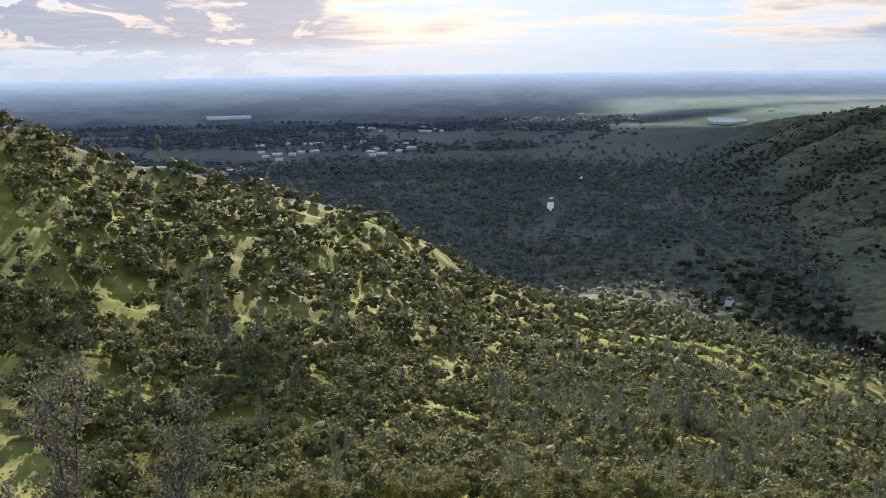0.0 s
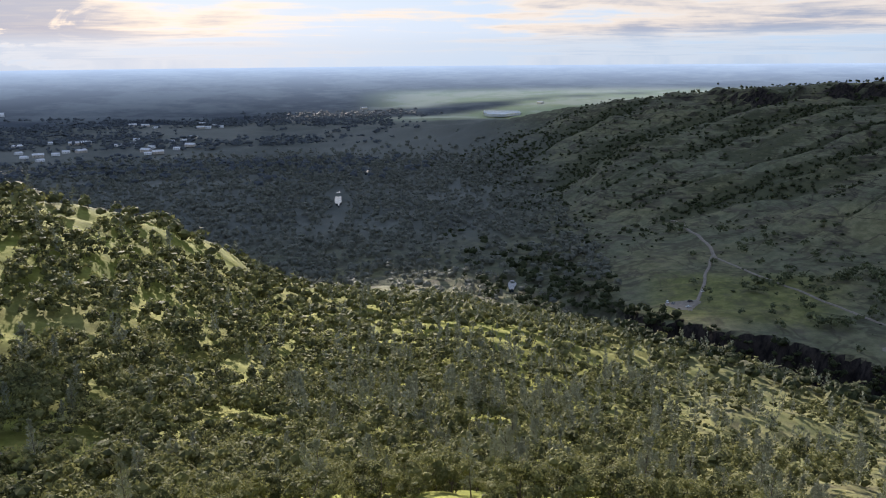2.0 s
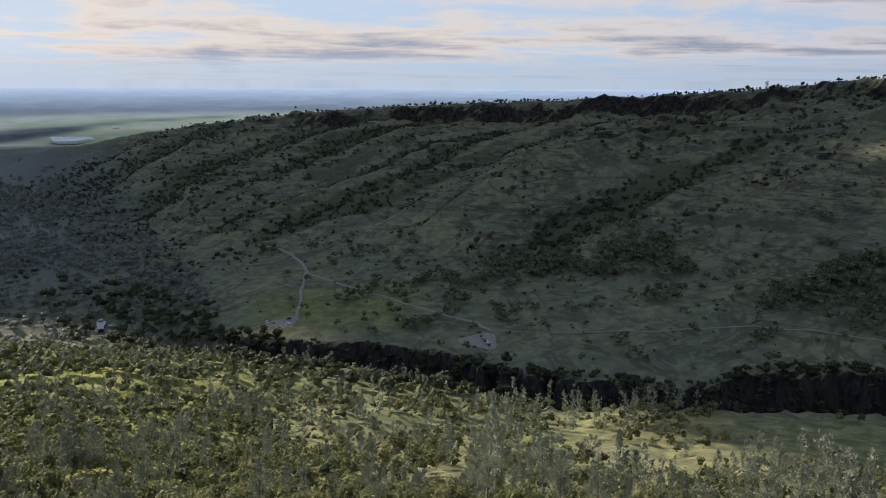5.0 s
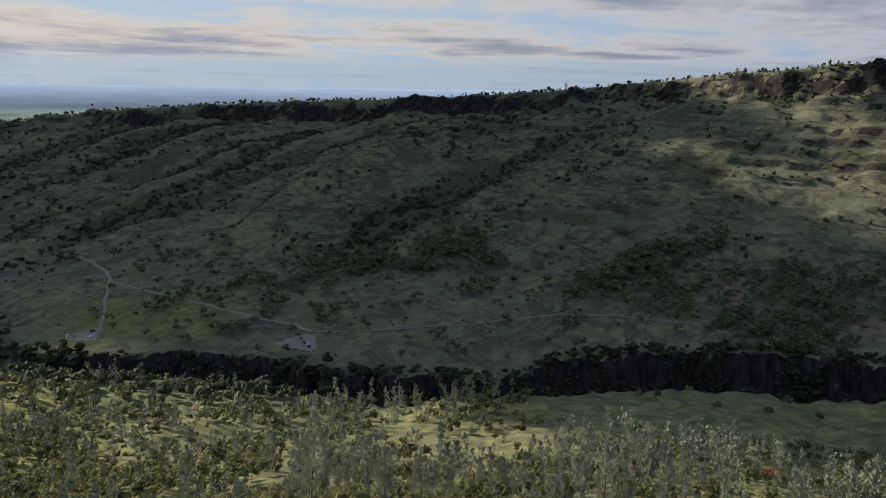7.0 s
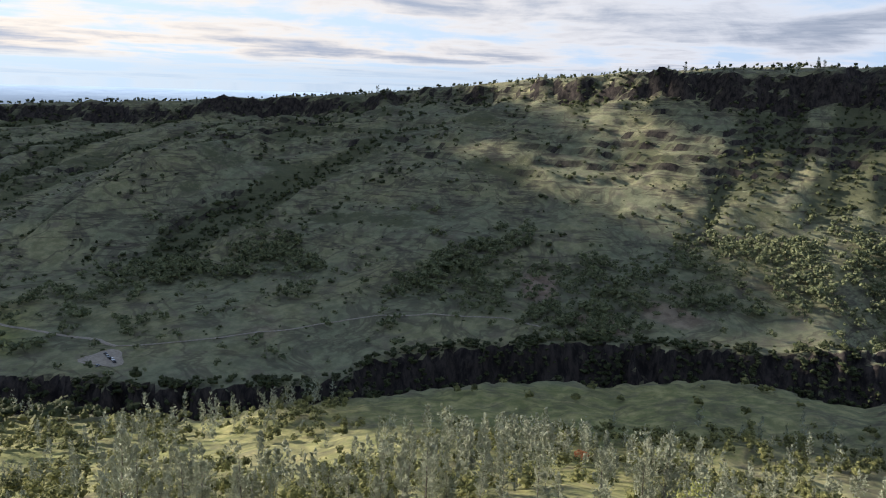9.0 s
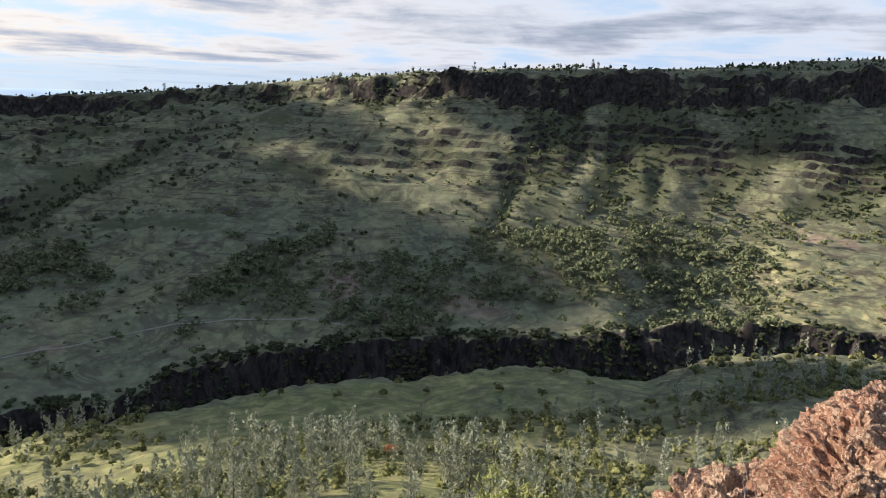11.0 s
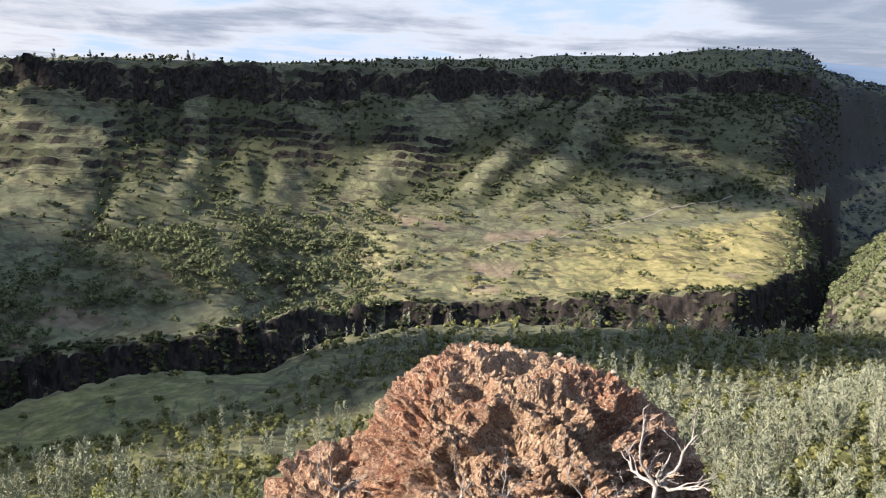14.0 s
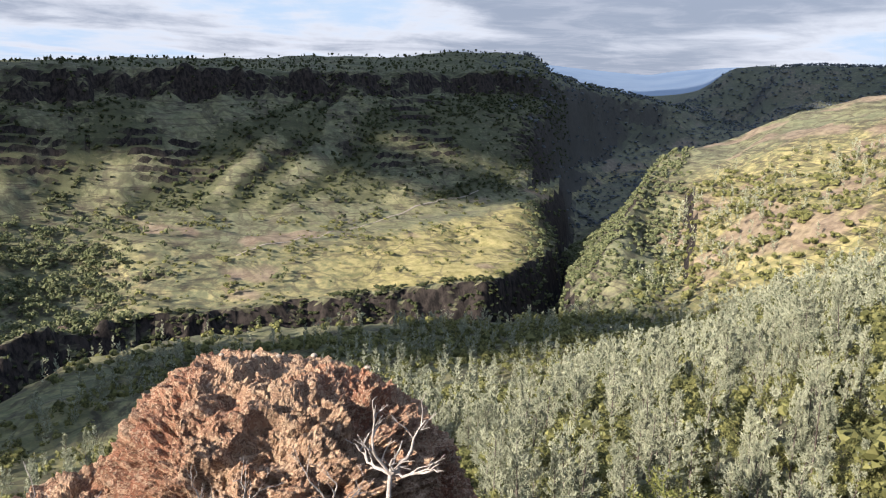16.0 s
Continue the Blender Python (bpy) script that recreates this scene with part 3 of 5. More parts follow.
def build_ground():
    az = np.concatenate([np.arange(-180, -34, 3.0), np.arange(-34, 158, 0.31), np.arange(158, 180, 3.0)])
    r = np.concatenate([[0.0], np.geomspace(2, 60, 26), np.arange(62, 360, 4.2), np.arange(360, 740, 2.9), np.arange(740, 1480, 5.2),
                        np.arange(1480, 2600, 20.0), np.geomspace(2620, 4950, 26)])
    A, Rr = np.meshgrid(np.radians(az), r)
    X, Y = Rr * np.sin(A), Rr * np.cos(A)
    x, y = X.ravel(), Y.ravel()
    z, gully, riser, cliff = relief(x, y)
    z[:len(az)] = -1.75
    nr, na = X.shape
    i = np.arange(nr - 1)[:, None] * na
    j = np.arange(na)[None, :]
    k = (j + 1) % na
    faces = np.stack([i + j, i + na + j, i + na + k, i + k], -1).reshape(-1, 4)
    a, rr, R, ZZ = profile(x, y)
    cut = int(np.searchsorted(r, 2900.0))
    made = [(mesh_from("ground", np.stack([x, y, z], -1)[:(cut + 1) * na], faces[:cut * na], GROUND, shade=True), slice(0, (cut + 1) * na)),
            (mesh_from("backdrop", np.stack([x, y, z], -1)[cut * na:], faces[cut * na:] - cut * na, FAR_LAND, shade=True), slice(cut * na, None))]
    # dry grass: the sunny bench across the gorge, the slope up the canyon, clearings below
    dry = (0.42 + 0.4 * smooth(a, 112, 128)) * smooth(a, 99, 105) * smooth(rr, R[7] - 5, R[7] + 10) * smooth(rr, R[8] + 10, R[8] - 110)
    dry = np.maximum(dry, 0.6 * smooth(a, 138, 144) * smooth(rr, 350, 500) * smooth(rr, 1100, 900))
    dry = np.maximum(dry, 0.36 * smooth(rr, R[4], R[4] - 30) * smooth(rr, 150, 300) * smooth(a, 34, 56))
    dry = np.maximum(dry, 0.2 * smooth(rr, R[8], R[8] + 150) * smooth(a, 66, 80) * smooth(fbm(x / 90, y / 90, 63, 2), 0.0, 0.4))
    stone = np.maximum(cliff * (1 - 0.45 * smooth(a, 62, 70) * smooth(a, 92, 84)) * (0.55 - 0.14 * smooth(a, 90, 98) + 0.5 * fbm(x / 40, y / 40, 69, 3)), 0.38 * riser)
    stone = np.maximum(stone, smooth(rr, 30, 15))
    soil = 0.5 * smooth(fbm(x / 70, y / 70, 65, 3), 0.25, 0.5) * smooth(rr, R[7], R[7] + 20) * smooth(rr, R[8] + 100, R[8])
    soil = soil * (0.35 + 0.65 * smooth(a, 48, 60))
    soil = np.maximum(soil, 0.35 * gully)
    soil = np.maximum(soil, 0.6 * np.exp(-((a - 75.5) / 1.7) ** 4 - ((rr - 650) / 38) ** 4))
    soil = np.maximum(soil, 0.5 * smooth(a, 137, 142) * smooth(rr, 430, 520) * smooth(fbm(x / 45, y / 45, 66, 3), -0.1, 0.25))
    # far ground to be greyed for haze: plain, valley floor and up-canyon ridges
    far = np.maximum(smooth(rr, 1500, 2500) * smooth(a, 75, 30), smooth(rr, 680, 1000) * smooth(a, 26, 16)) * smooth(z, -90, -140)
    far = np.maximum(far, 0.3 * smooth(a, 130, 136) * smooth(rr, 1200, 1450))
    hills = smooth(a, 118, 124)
    lush = np.maximum(np.maximum(smooth(a, 46, 20), 0.4 * smooth(a, 110, 80)) * smooth(rr, R[4] + 10, R[4] - 20), 0.5 * smooth(a, 28, 31) * smooth(a, 43, 39) * smooth(rr, 570, 600) * smooth(rr, 720, 680))
    field = smooth(a, 80, 65) * smooth(a, 8, 14) * smooth(rr, 2700, 2850) * smooth(rr, 4000, 3700) * smooth(fbm(x / 700, y / 260, 67, 2), -0.45, -0.2)
    brush = np.maximum(0.9 * smooth(gully, 0.2, 0.7), 0.75 * smooth(fbm(x / 70, y / 70, 83, 4), 0.05, 0.4)) * smooth(rr, R[8] - 60, R[8] + 60) * smooth(a, 14, 24)
    brush = np.maximum(brush, 0.6 * smooth(a, 108, 126) * smooth(rr, R[8] + 40, R[8] + 160))
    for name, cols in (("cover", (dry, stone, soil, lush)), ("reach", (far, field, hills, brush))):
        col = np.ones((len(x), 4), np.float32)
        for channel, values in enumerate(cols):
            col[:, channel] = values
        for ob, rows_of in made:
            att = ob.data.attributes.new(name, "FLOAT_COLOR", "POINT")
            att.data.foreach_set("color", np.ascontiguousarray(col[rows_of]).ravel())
    tagged(made[1][0], "hazy far plain and blue mountains", "distance", kind="structure")
    return tagged(made[0][0], "grassy canyon slopes, basalt ledges and valley floor", "ground", kind="structure")


ground = build_ground()


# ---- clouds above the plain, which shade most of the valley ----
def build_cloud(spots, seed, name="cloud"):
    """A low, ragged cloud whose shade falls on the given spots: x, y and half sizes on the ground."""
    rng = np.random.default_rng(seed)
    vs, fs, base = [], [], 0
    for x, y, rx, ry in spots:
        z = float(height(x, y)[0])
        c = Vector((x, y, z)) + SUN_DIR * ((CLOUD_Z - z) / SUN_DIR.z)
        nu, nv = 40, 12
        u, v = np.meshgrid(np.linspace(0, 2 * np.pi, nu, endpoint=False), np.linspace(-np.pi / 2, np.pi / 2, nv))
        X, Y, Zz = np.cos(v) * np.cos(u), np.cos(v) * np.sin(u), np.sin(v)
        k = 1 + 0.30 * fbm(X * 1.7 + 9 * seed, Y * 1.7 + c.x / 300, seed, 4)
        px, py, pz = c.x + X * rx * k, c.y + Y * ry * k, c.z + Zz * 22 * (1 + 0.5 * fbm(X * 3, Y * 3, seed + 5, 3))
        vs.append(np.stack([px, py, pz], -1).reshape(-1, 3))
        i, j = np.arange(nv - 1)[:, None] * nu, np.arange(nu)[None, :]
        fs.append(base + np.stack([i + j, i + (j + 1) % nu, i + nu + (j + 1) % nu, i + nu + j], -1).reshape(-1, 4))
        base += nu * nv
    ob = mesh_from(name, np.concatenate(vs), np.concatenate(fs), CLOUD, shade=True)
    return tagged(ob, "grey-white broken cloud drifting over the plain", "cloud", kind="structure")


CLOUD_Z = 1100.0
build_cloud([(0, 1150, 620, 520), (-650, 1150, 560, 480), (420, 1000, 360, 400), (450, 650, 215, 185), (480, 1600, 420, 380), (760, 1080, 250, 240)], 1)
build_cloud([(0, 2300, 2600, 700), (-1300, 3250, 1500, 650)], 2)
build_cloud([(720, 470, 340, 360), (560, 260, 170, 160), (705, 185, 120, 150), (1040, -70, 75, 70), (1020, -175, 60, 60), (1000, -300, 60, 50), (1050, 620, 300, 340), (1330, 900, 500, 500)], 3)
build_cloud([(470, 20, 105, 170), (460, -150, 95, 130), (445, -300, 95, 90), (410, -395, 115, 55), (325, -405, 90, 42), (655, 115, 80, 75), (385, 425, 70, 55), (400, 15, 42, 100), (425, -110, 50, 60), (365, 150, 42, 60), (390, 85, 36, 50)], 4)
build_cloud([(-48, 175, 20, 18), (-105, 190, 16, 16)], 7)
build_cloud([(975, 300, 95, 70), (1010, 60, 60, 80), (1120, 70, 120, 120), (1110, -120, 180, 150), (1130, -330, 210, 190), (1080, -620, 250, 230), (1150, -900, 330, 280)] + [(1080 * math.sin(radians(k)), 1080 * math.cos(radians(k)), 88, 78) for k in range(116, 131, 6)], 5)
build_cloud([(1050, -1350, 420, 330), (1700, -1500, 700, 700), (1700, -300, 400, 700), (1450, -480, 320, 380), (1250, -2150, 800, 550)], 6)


# ---- woods ----
POOLS = ((7.53, 1166, 9, 120), (9.52, 1460, 7, 60), (19.7, 684, 7, 30))


def clear_of_pools(az, r):
    k = np.ones_like(r)
    for a, d, wide, long in POOLS:
        side = np.radians(az - a) * r
        k = k * np.where((np.abs(side) < wide) & (r - d < long) & (d - r < long + 60), 0.0, 1.0)
    return k


def crown_oak(n, rng, size):
    """Sprays of leaves on many small puffs round a wide dome: centres, facings and sizes; about 1 wide and 1 high."""
    m = 18
    v = rng.normal(size=(m, 3))
    v[:, 2] = np.abs(v[:, 2]) * 0.8 - 0.15
    v /= np.linalg.norm(v, axis=1)[:, None]
    puffs = v * rng.uniform(0.22, 0.40, m)[:, None] * (1.05, 1.05, 0.72) + (0, 0, 0.58)
    rad = rng.uniform(0.10, 0.17, m)
    k = rng.integers(0, m, n)
    d = rng.normal(size=(n, 3)) + v[k] * 0.7 + (0, 0, 0.45)
    d /= np.linalg.norm(d, axis=1)[:, None]
    c = puffs[k] + d * rad[k][:, None] * rng.uniform(0.75, 1.08, n)[:, None]
    return c, d, np.full(n, size)


ICO_TOP = 0.4472
ICO = np.array([(0, 0, 1.0)] + [(0.8944 * math.cos(k * 1.25664), 0.8944 * math.sin(k * 1.25664), ICO_TOP) for k in range(5)]
               + [(0.8944 * math.cos((k + 0.5) * 1.25664), 0.8944 * math.sin((k + 0.5) * 1.25664), -ICO_TOP) for k in range(5)])
ICO_FACES = np.array([(0, 1 + k, 1 + (k + 1) % 5) for k in range(5)] + [(1 + k, 6 + k, 1 + (k + 1) % 5) for k in range(5)]
                     + [(6 + k, 6 + (k + 1) % 5, 1 + (k + 1) % 5) for k in range(5)])


def clumps(m, rng, base=0.5, tall=1.0):
    """A crown of m uneven leafy clumps, about 1 wide and 1 high, and the clumps' centres and sizes."""
    rad = (0.46 if m == 1 else 0.5 / m ** 0.40) * rng.uniform(0.75, 1.15, m)
    v = rng.normal(size=(m, 3))
    v[:, 2] = np.abs(v[:, 2]) * 0.9 - 0.35
    v /= np.linalg.norm(v, axis=1)[:, None]
    c = v * np.maximum(0.5 - rad * 0.85, 0)[:, None] * rng.uniform(0.75, 1.1, m)[:, None] * (1.1, 1.1, 0.85 * tall) + (0, 0, base)
    turn = rng.uniform(0, 6.28, m)
    shape = ICO[None] * (rad[:, None, None] * (1 + 0.24 * rng.normal(size=(m, 11, 1)).clip(-1.5, 1.5))) * (1.0, 1.0, 0.85 * tall)
    co, si = np.cos(turn)[:, None], np.sin(turn)[:, None]
    shape = np.stack([shape[..., 0] * co - shape[..., 1] * si, shape[..., 0] * si + shape[..., 1] * co, shape[..., 2]], -1) + c[:, None]
    return shape[:, ICO_FACES].reshape(-1, 3, 3), c, rad


def oak_crown(m, n, size, rng):
    """Clumps with n sprays of leaves standing out of them."""
    body, c, rad = clumps(m, rng)
    if not n:
        return body
    k = rng.integers(0, m, n)
    d = rng.normal(size=(n, 3)) + (0, 0, 0.35)
    d /= np.linalg.norm(d, axis=1)[:, None]
    at = c[k] + d * rad[k][:, None] * rng.uniform(0.8, 1.2, n)[:, None]
    core = np.repeat(c, 15, 0)[:, None]
    body = core + (body - core) * (0.62 if n >= 18 else 0.85)
    return np.concatenate([body, sprays(at, d, np.full(n, size), rng, 0.45)])


def crown_pine(n, rng, size):
    """Loose upswept plumes of needles on the limbs of a leaning, often forked stem, 1 high."""
    forks = rng.integers(1, 4)
    tip = rng.normal(size=(forks, 2)) * 0.07
    tip[0] *= 0.5
    top = rng.uniform(0.62, 0.95, forks)
    top[0] = 1.0
    m = 46
    f = rng.integers(0, forks, m)
    h = np.sort(rng.uniform(0.16, 0.97, m))
    reach = np.interp(h, [0.16, 0.32, 0.55, 0.8, 1.0], [0.07, 0.13, 0.12, 0.075, 0.02]) * rng.uniform(0.4, 1.2, m)
    a = np.arange(m) * 2.39996 + rng.normal(size=m) * 0.5
    rise = rng.uniform(0.35, 1.1, m)
    k = rng.integers(0, m, n)
    t = rng.uniform(0.25, 1.0, n)
    hk = h[k] * top[f[k]]
    stem = np.stack([tip[f[k], 0] * h[k], tip[f[k], 1] * h[k], hk], 1)
    d = np.stack([np.cos(a[k]), np.sin(a[k]), rise[k]], 1)
    puff = rng.normal(size=(n, 3)) * (0.014, 0.014, 0.020) * (1.15 - 0.5 * t)[:, None]
    c = stem + d * (reach[k] * t)[:, None] + puff
    c[:, 2] = np.minimum(c[:, 2], 1.04)
    d = d / np.linalg.norm(d, axis=1)[:, None] + puff * 14
    return c, d / np.linalg.norm(d, axis=1)[:, None], np.full(n, size)


def sprays(c, d, s, rng, jitter=0.7):
    """A triangle round each centre, facing roughly along d."""
    n = len(c)
    d = d + rng.normal(size=(n, 3)) * jitter * 0.6
    d /= np.linalg.norm(d, axis=1)[:, None]
    a = np.cross(d, rng.normal(size=(n, 3)))
    a /= np.linalg.norm(a, axis=1)[:, None]
    b = np.cross(d, a)
    out = np.empty((n, 3, 3))
    spin = rng.uniform(0, 2 * np.pi, n)
    for i in range(3):
        th = spin + i * 2.094
        off = (a * np.cos(th)[:, None] + b * np.sin(th)[:, None]) * (s * rng.uniform(0.6, 1.4, n))[:, None]
        out[:, i] = c + off
    return out


def needles(c, d, s, rng, long=2.2):
    """A thin upswept sliver at each centre, for plumes of pine needles."""
    n = len(c)
    d = d + rng.normal(size=(n, 3)) * 0.5 + (0, 0, 0.55)
    d /= np.linalg.norm(d, axis=1)[:, None]
    a = np.cross(d, rng.normal(size=(n, 3)))
    a /= np.linalg.norm(a, axis=1)[:, None]
    k = (s * rng.uniform(0.6, 1.4, n))[:, None]
    return np.stack([c - a * k * 0.42 - d * k * 0.6, c + a * k * 0.42 - d * k * 0.6, c + d * k * long * 0.62], 1)


def plant(name, places, sizes, make, n, size, mat, label, category, variants=6, seed=1, squash=(0.8, 1.25)):
    """Many plants in one mesh, pines or crowns of so many clumps: places (N, 3), sizes in metres."""
    rng = np.random.default_rng(seed)
    kinds = [needles(*crown_pine(n, rng, size), rng) if make is crown_pine else oak_crown(make, n, size, rng) for _ in range(variants)]
    out = []
    pick = rng.integers(0, variants, len(places))
    for v in range(variants):
        p, s = places[pick == v], sizes[pick == v]
        if not len(p):
            continue
        th = rng.uniform(0, 2 * np.pi, len(p))
        co, si = np.cos(th), np.sin(th)
        t = kinds[v].reshape(-1, 3)
        wide = s * rng.uniform(squash[0], squash[1], len(p))
        x = (t[None, :, 0] * co[:, None] - t[None, :, 1] * si[:, None]) * wide[:, None] + p[:, 0:1]
        y = (t[None, :, 0] * si[:, None] + t[None, :, 1] * co[:, None]) * wide[:, None] + p[:, 1:2]
        z = t[None, :, 2] * s[:, None] + p[:, 2:3]
        out.append(np.stack([x, y, z], -1).reshape(-1, 3))
    v = np.concatenate(out)
    ob = mesh_from(name, v, np.arange(len(v)).reshape(-1, 3), mat)
    return tagged(ob, label, category, kind="stuff")


def scatter(count, az0, az1, r0, r1, keep, seed):
    """Places spread evenly over a sector, thinned by keep(az, r, x, y)."""
    rng = np.random.default_rng(seed)
    az = rng.uniform(az0, az1, count)
    r = np.sqrt(rng.uniform(r0 ** 2, r1 ** 2, count))
    x, y = r * np.sin(np.radians(az)), r * np.cos(np.radians(az))
    ok = rng.random(count) < keep(az, r, x, y)
    x, y = x[ok], y[ok]
    return np.stack([x, y, height(x, y) - 0.15], 1)


def line(k, az):
    return pchip(az, LINES[k][0], LINES[k][1])


def patchy(x, y, scale=45.0, seed=61, lo=-0.15, hi=0.1):
    return smooth(fbm(x / scale, y / scale, seed, 3), lo, hi)


def tube(points, radii, sides=5):
    """Corners and faces of a tapering round limb along points."""
    pts = [Vector(p) for p in points]
    vs, fs = [], []
    for i, p in enumerate(pts):
        d = (pts[min(i + 1, len(pts) - 1)] - pts[max(i - 1, 0)]).normalized()
        a = d.orthogonal().normalized()
        b = d.cross(a)
        for s in range(sides):
            th = 2 * math.pi * s / sides
            vs.append(p + (a * math.cos(th) + b * math.sin(th)) * radii[i])
        if i:
            for s in range(sides):
                q = (i - 1) * sides
                fs.append((q + s, q + (s + 1) % sides, q + sides + (s + 1) % sides, q + sides + s))
    return np.array([tuple(v) for v in vs]), np.array(fs)


def limbs(name, runs, mat, parent, sides=5):
    vs, fs, base = [], [], 0
    stem = None
    for points, radii in runs:
        v, f = tube(points, radii, sides)
        f = f + base
        if stem is None:
            stem = [Vector(p) for p in points]
        else:
            ring = min(range(len(stem)), key=lambda i: (stem[i] - Vector(points[0])).length)
            if (stem[ring] - Vector(points[0])).length < 1e-4:
                f = np.where(f < base + sides, f - base + ring * sides, f)
        vs.append(v)
        fs.append(f)
        base += len(v)
    return mesh_from(name, np.concatenate(vs), np.concatenate(fs), mat, parent, True)


def tree(name, kind, seed, size, label, category, group):
    """A tree of its own: a stem with limbs, and a crown of sprays."""
    rng = np.random.default_rng(seed)
    root = new(name)
    if kind == "pine":
        c, d, s = crown_pine(2700, rng, 0.0118)
        crown = needles(c, d, s, rng) * size
        lean = c[c[:, 2] > 0.8][:, :2].mean(0) * size
        rises = (0.0, 0.3, 0.38, 0.46, 0.54, 0.62, 0.7, 0.8, 0.9)
        runs = [([(lean[0] * h, lean[1] * h, size * h - (0.6 if h == 0 else 0)) for h in rises], [size * (0.013 - 0.0115 * h) for h in rises])]
        for h in rises[1:8]:
            a = rng.uniform(0, 6.28)
            p = Vector((lean[0] * h, lean[1] * h, size * h))
            runs.append(([p, p + Vector((math.cos(a), math.sin(a), 0.9)) * size * 0.07], (size * 0.005, size * 0.002)))
        mat = PINE
    else:
        if kind == "oak":
            crown = oak_crown(20, 1150, 0.025, rng) * size
        else:
            c, d, s = crown_oak(1000, rng, 0.031)
            crown = sprays(c, d, s, rng, 0.4) * size
        runs = [([(0, 0, -0.6), (0.02 * size, 0, size * 0.2), (0, 0.02 * size, size * 0.45)], (size * 0.03, size * 0.022, size * 0.012))]
        for k in range(6):
            q = Vector(crown[rng.integers(0, len(crown)), 0]) * 0.85
            runs.append(([(0.02 * size, 0, size * 0.2), q * 0.5 + Vector((0, 0, size * 0.12)), q], (size * 0.014, size * 0.009, size * 0.003)))
        mat = {"oak": OAK, "rust": RUST, "pale": PALE_TWIGS}[kind]
    limbs("trunk", runs, BARK, root)
    mesh_from("crown", crown.reshape(-1, 3), np.arange(len(crown) * 3).reshape(-1, 3), mat, root)
    return tagged(root, label, category, group)


def near_wood(az, r, x, y):
    edge = line(4, az)
    meadow = smooth(az, 58, 66) * smooth(az, 106, 98) * smooth(r, edge - 130, edge - 95)
    meadow = np.maximum(meadow, smooth(az, 97, 101) * smooth(az, 126, 122) * smooth(r, edge - 90, edge - 60) * 0.8)
    glade = np.where(az < 50, np.maximum(patchy(x, y, 22, 62, -0.2, 0.06), 0.8 * smooth(az, 0, 10) * smooth(az, 50, 40)), patchy(x, y, 38, 61, -0.22, 0.0))
    high = smooth(az, 142, 144) * smooth(r, 540, 640)
    up_slope = 320 * smooth(az, 138, 144)
    return smooth(r, edge + 30 + 130 * smooth(az, 2, -4) + up_slope, edge - 5 + 120 * smooth(az, 2, -4) + up_slope) * (0.1 + 0.9 * np.maximum(glade, np.maximum(0.5 * smooth(az, 112, 126), 0.8 * smooth(az, -8, -16) * smooth(r, edge - 90, edge - 50)))) * (1 - 0.97 * meadow) * (1 - 0.5 * high * (1 - patchy(x, y, 22, 64, -0.15, 0.15)))


near = np.concatenate([scatter(36000, -36, 158, 62, 1000, near_wood, 1), scatter(1400, 118, 158, 62, 330, near_wood, 2), scatter(2200, -32, 32, 62, 420, near_wood, 4)])
rr = np.hypot(near[:, 0], near[:, 1])
aa = np.degrees(np.arctan2(near[:, 0], near[:, 1]))
lot = np.random.default_rng(3)
pines = patchy(near[:, 0], near[:, 1], 60, 68, -0.3, 0.3)
is_pine = lot.random(len(near)) < np.where(aa < 6, 0.05, np.where(aa > 100, 0.30, 0.30) * (0.3 + pines) + 0.10 * smooth(aa, 46, 54) * smooth(aa, 106, 98) * smooth(rr, 190, 230) * smooth(rr, 370, 330))
bulk = lot.uniform(0.6, 1.3, len(near)) * np.where(aa < 16, 1.08, 1.0)

# the trees that stand nearest are things of their own
OAKS = [tree("oak", "oak", 40 + k, 1.0, "olive green oak with a rounded crown on the slope", "tree", "oaks of the near slope") for k in range(6)]
PINES = [tree("foothill_pine", "pine", 60 + k, 1.0, "pale grey-green foothill pine with an open crown", "tree", "pines of the near slope") for k in range(7)]


standing = []


def place_trees(protos, idx, low, high):
    for n, k in enumerate(idx):
        s = (low + (high - low) * lot.random()) * min(1.0, 0.35 + rr[k] / 230)
        x, y, z = near[k]
        m = pose(x, y, z, lot.uniform(-5, 5), lot.uniform(-5, 5), lot.uniform(0, 360))
        proto = protos[n % len(protos)]
        if proto not in standing:
            proto.matrix_basis = m @ Matrix.Scale(s, 4)
            standing.append(proto)
        else:
            proto_scale = proto.scale.copy()
            proto.scale = (s * lot.uniform(0.75, 1.1), s * lot.uniform(0.75, 1.1), s)
            copy_thing(proto, m)
            proto.scale = proto_scale


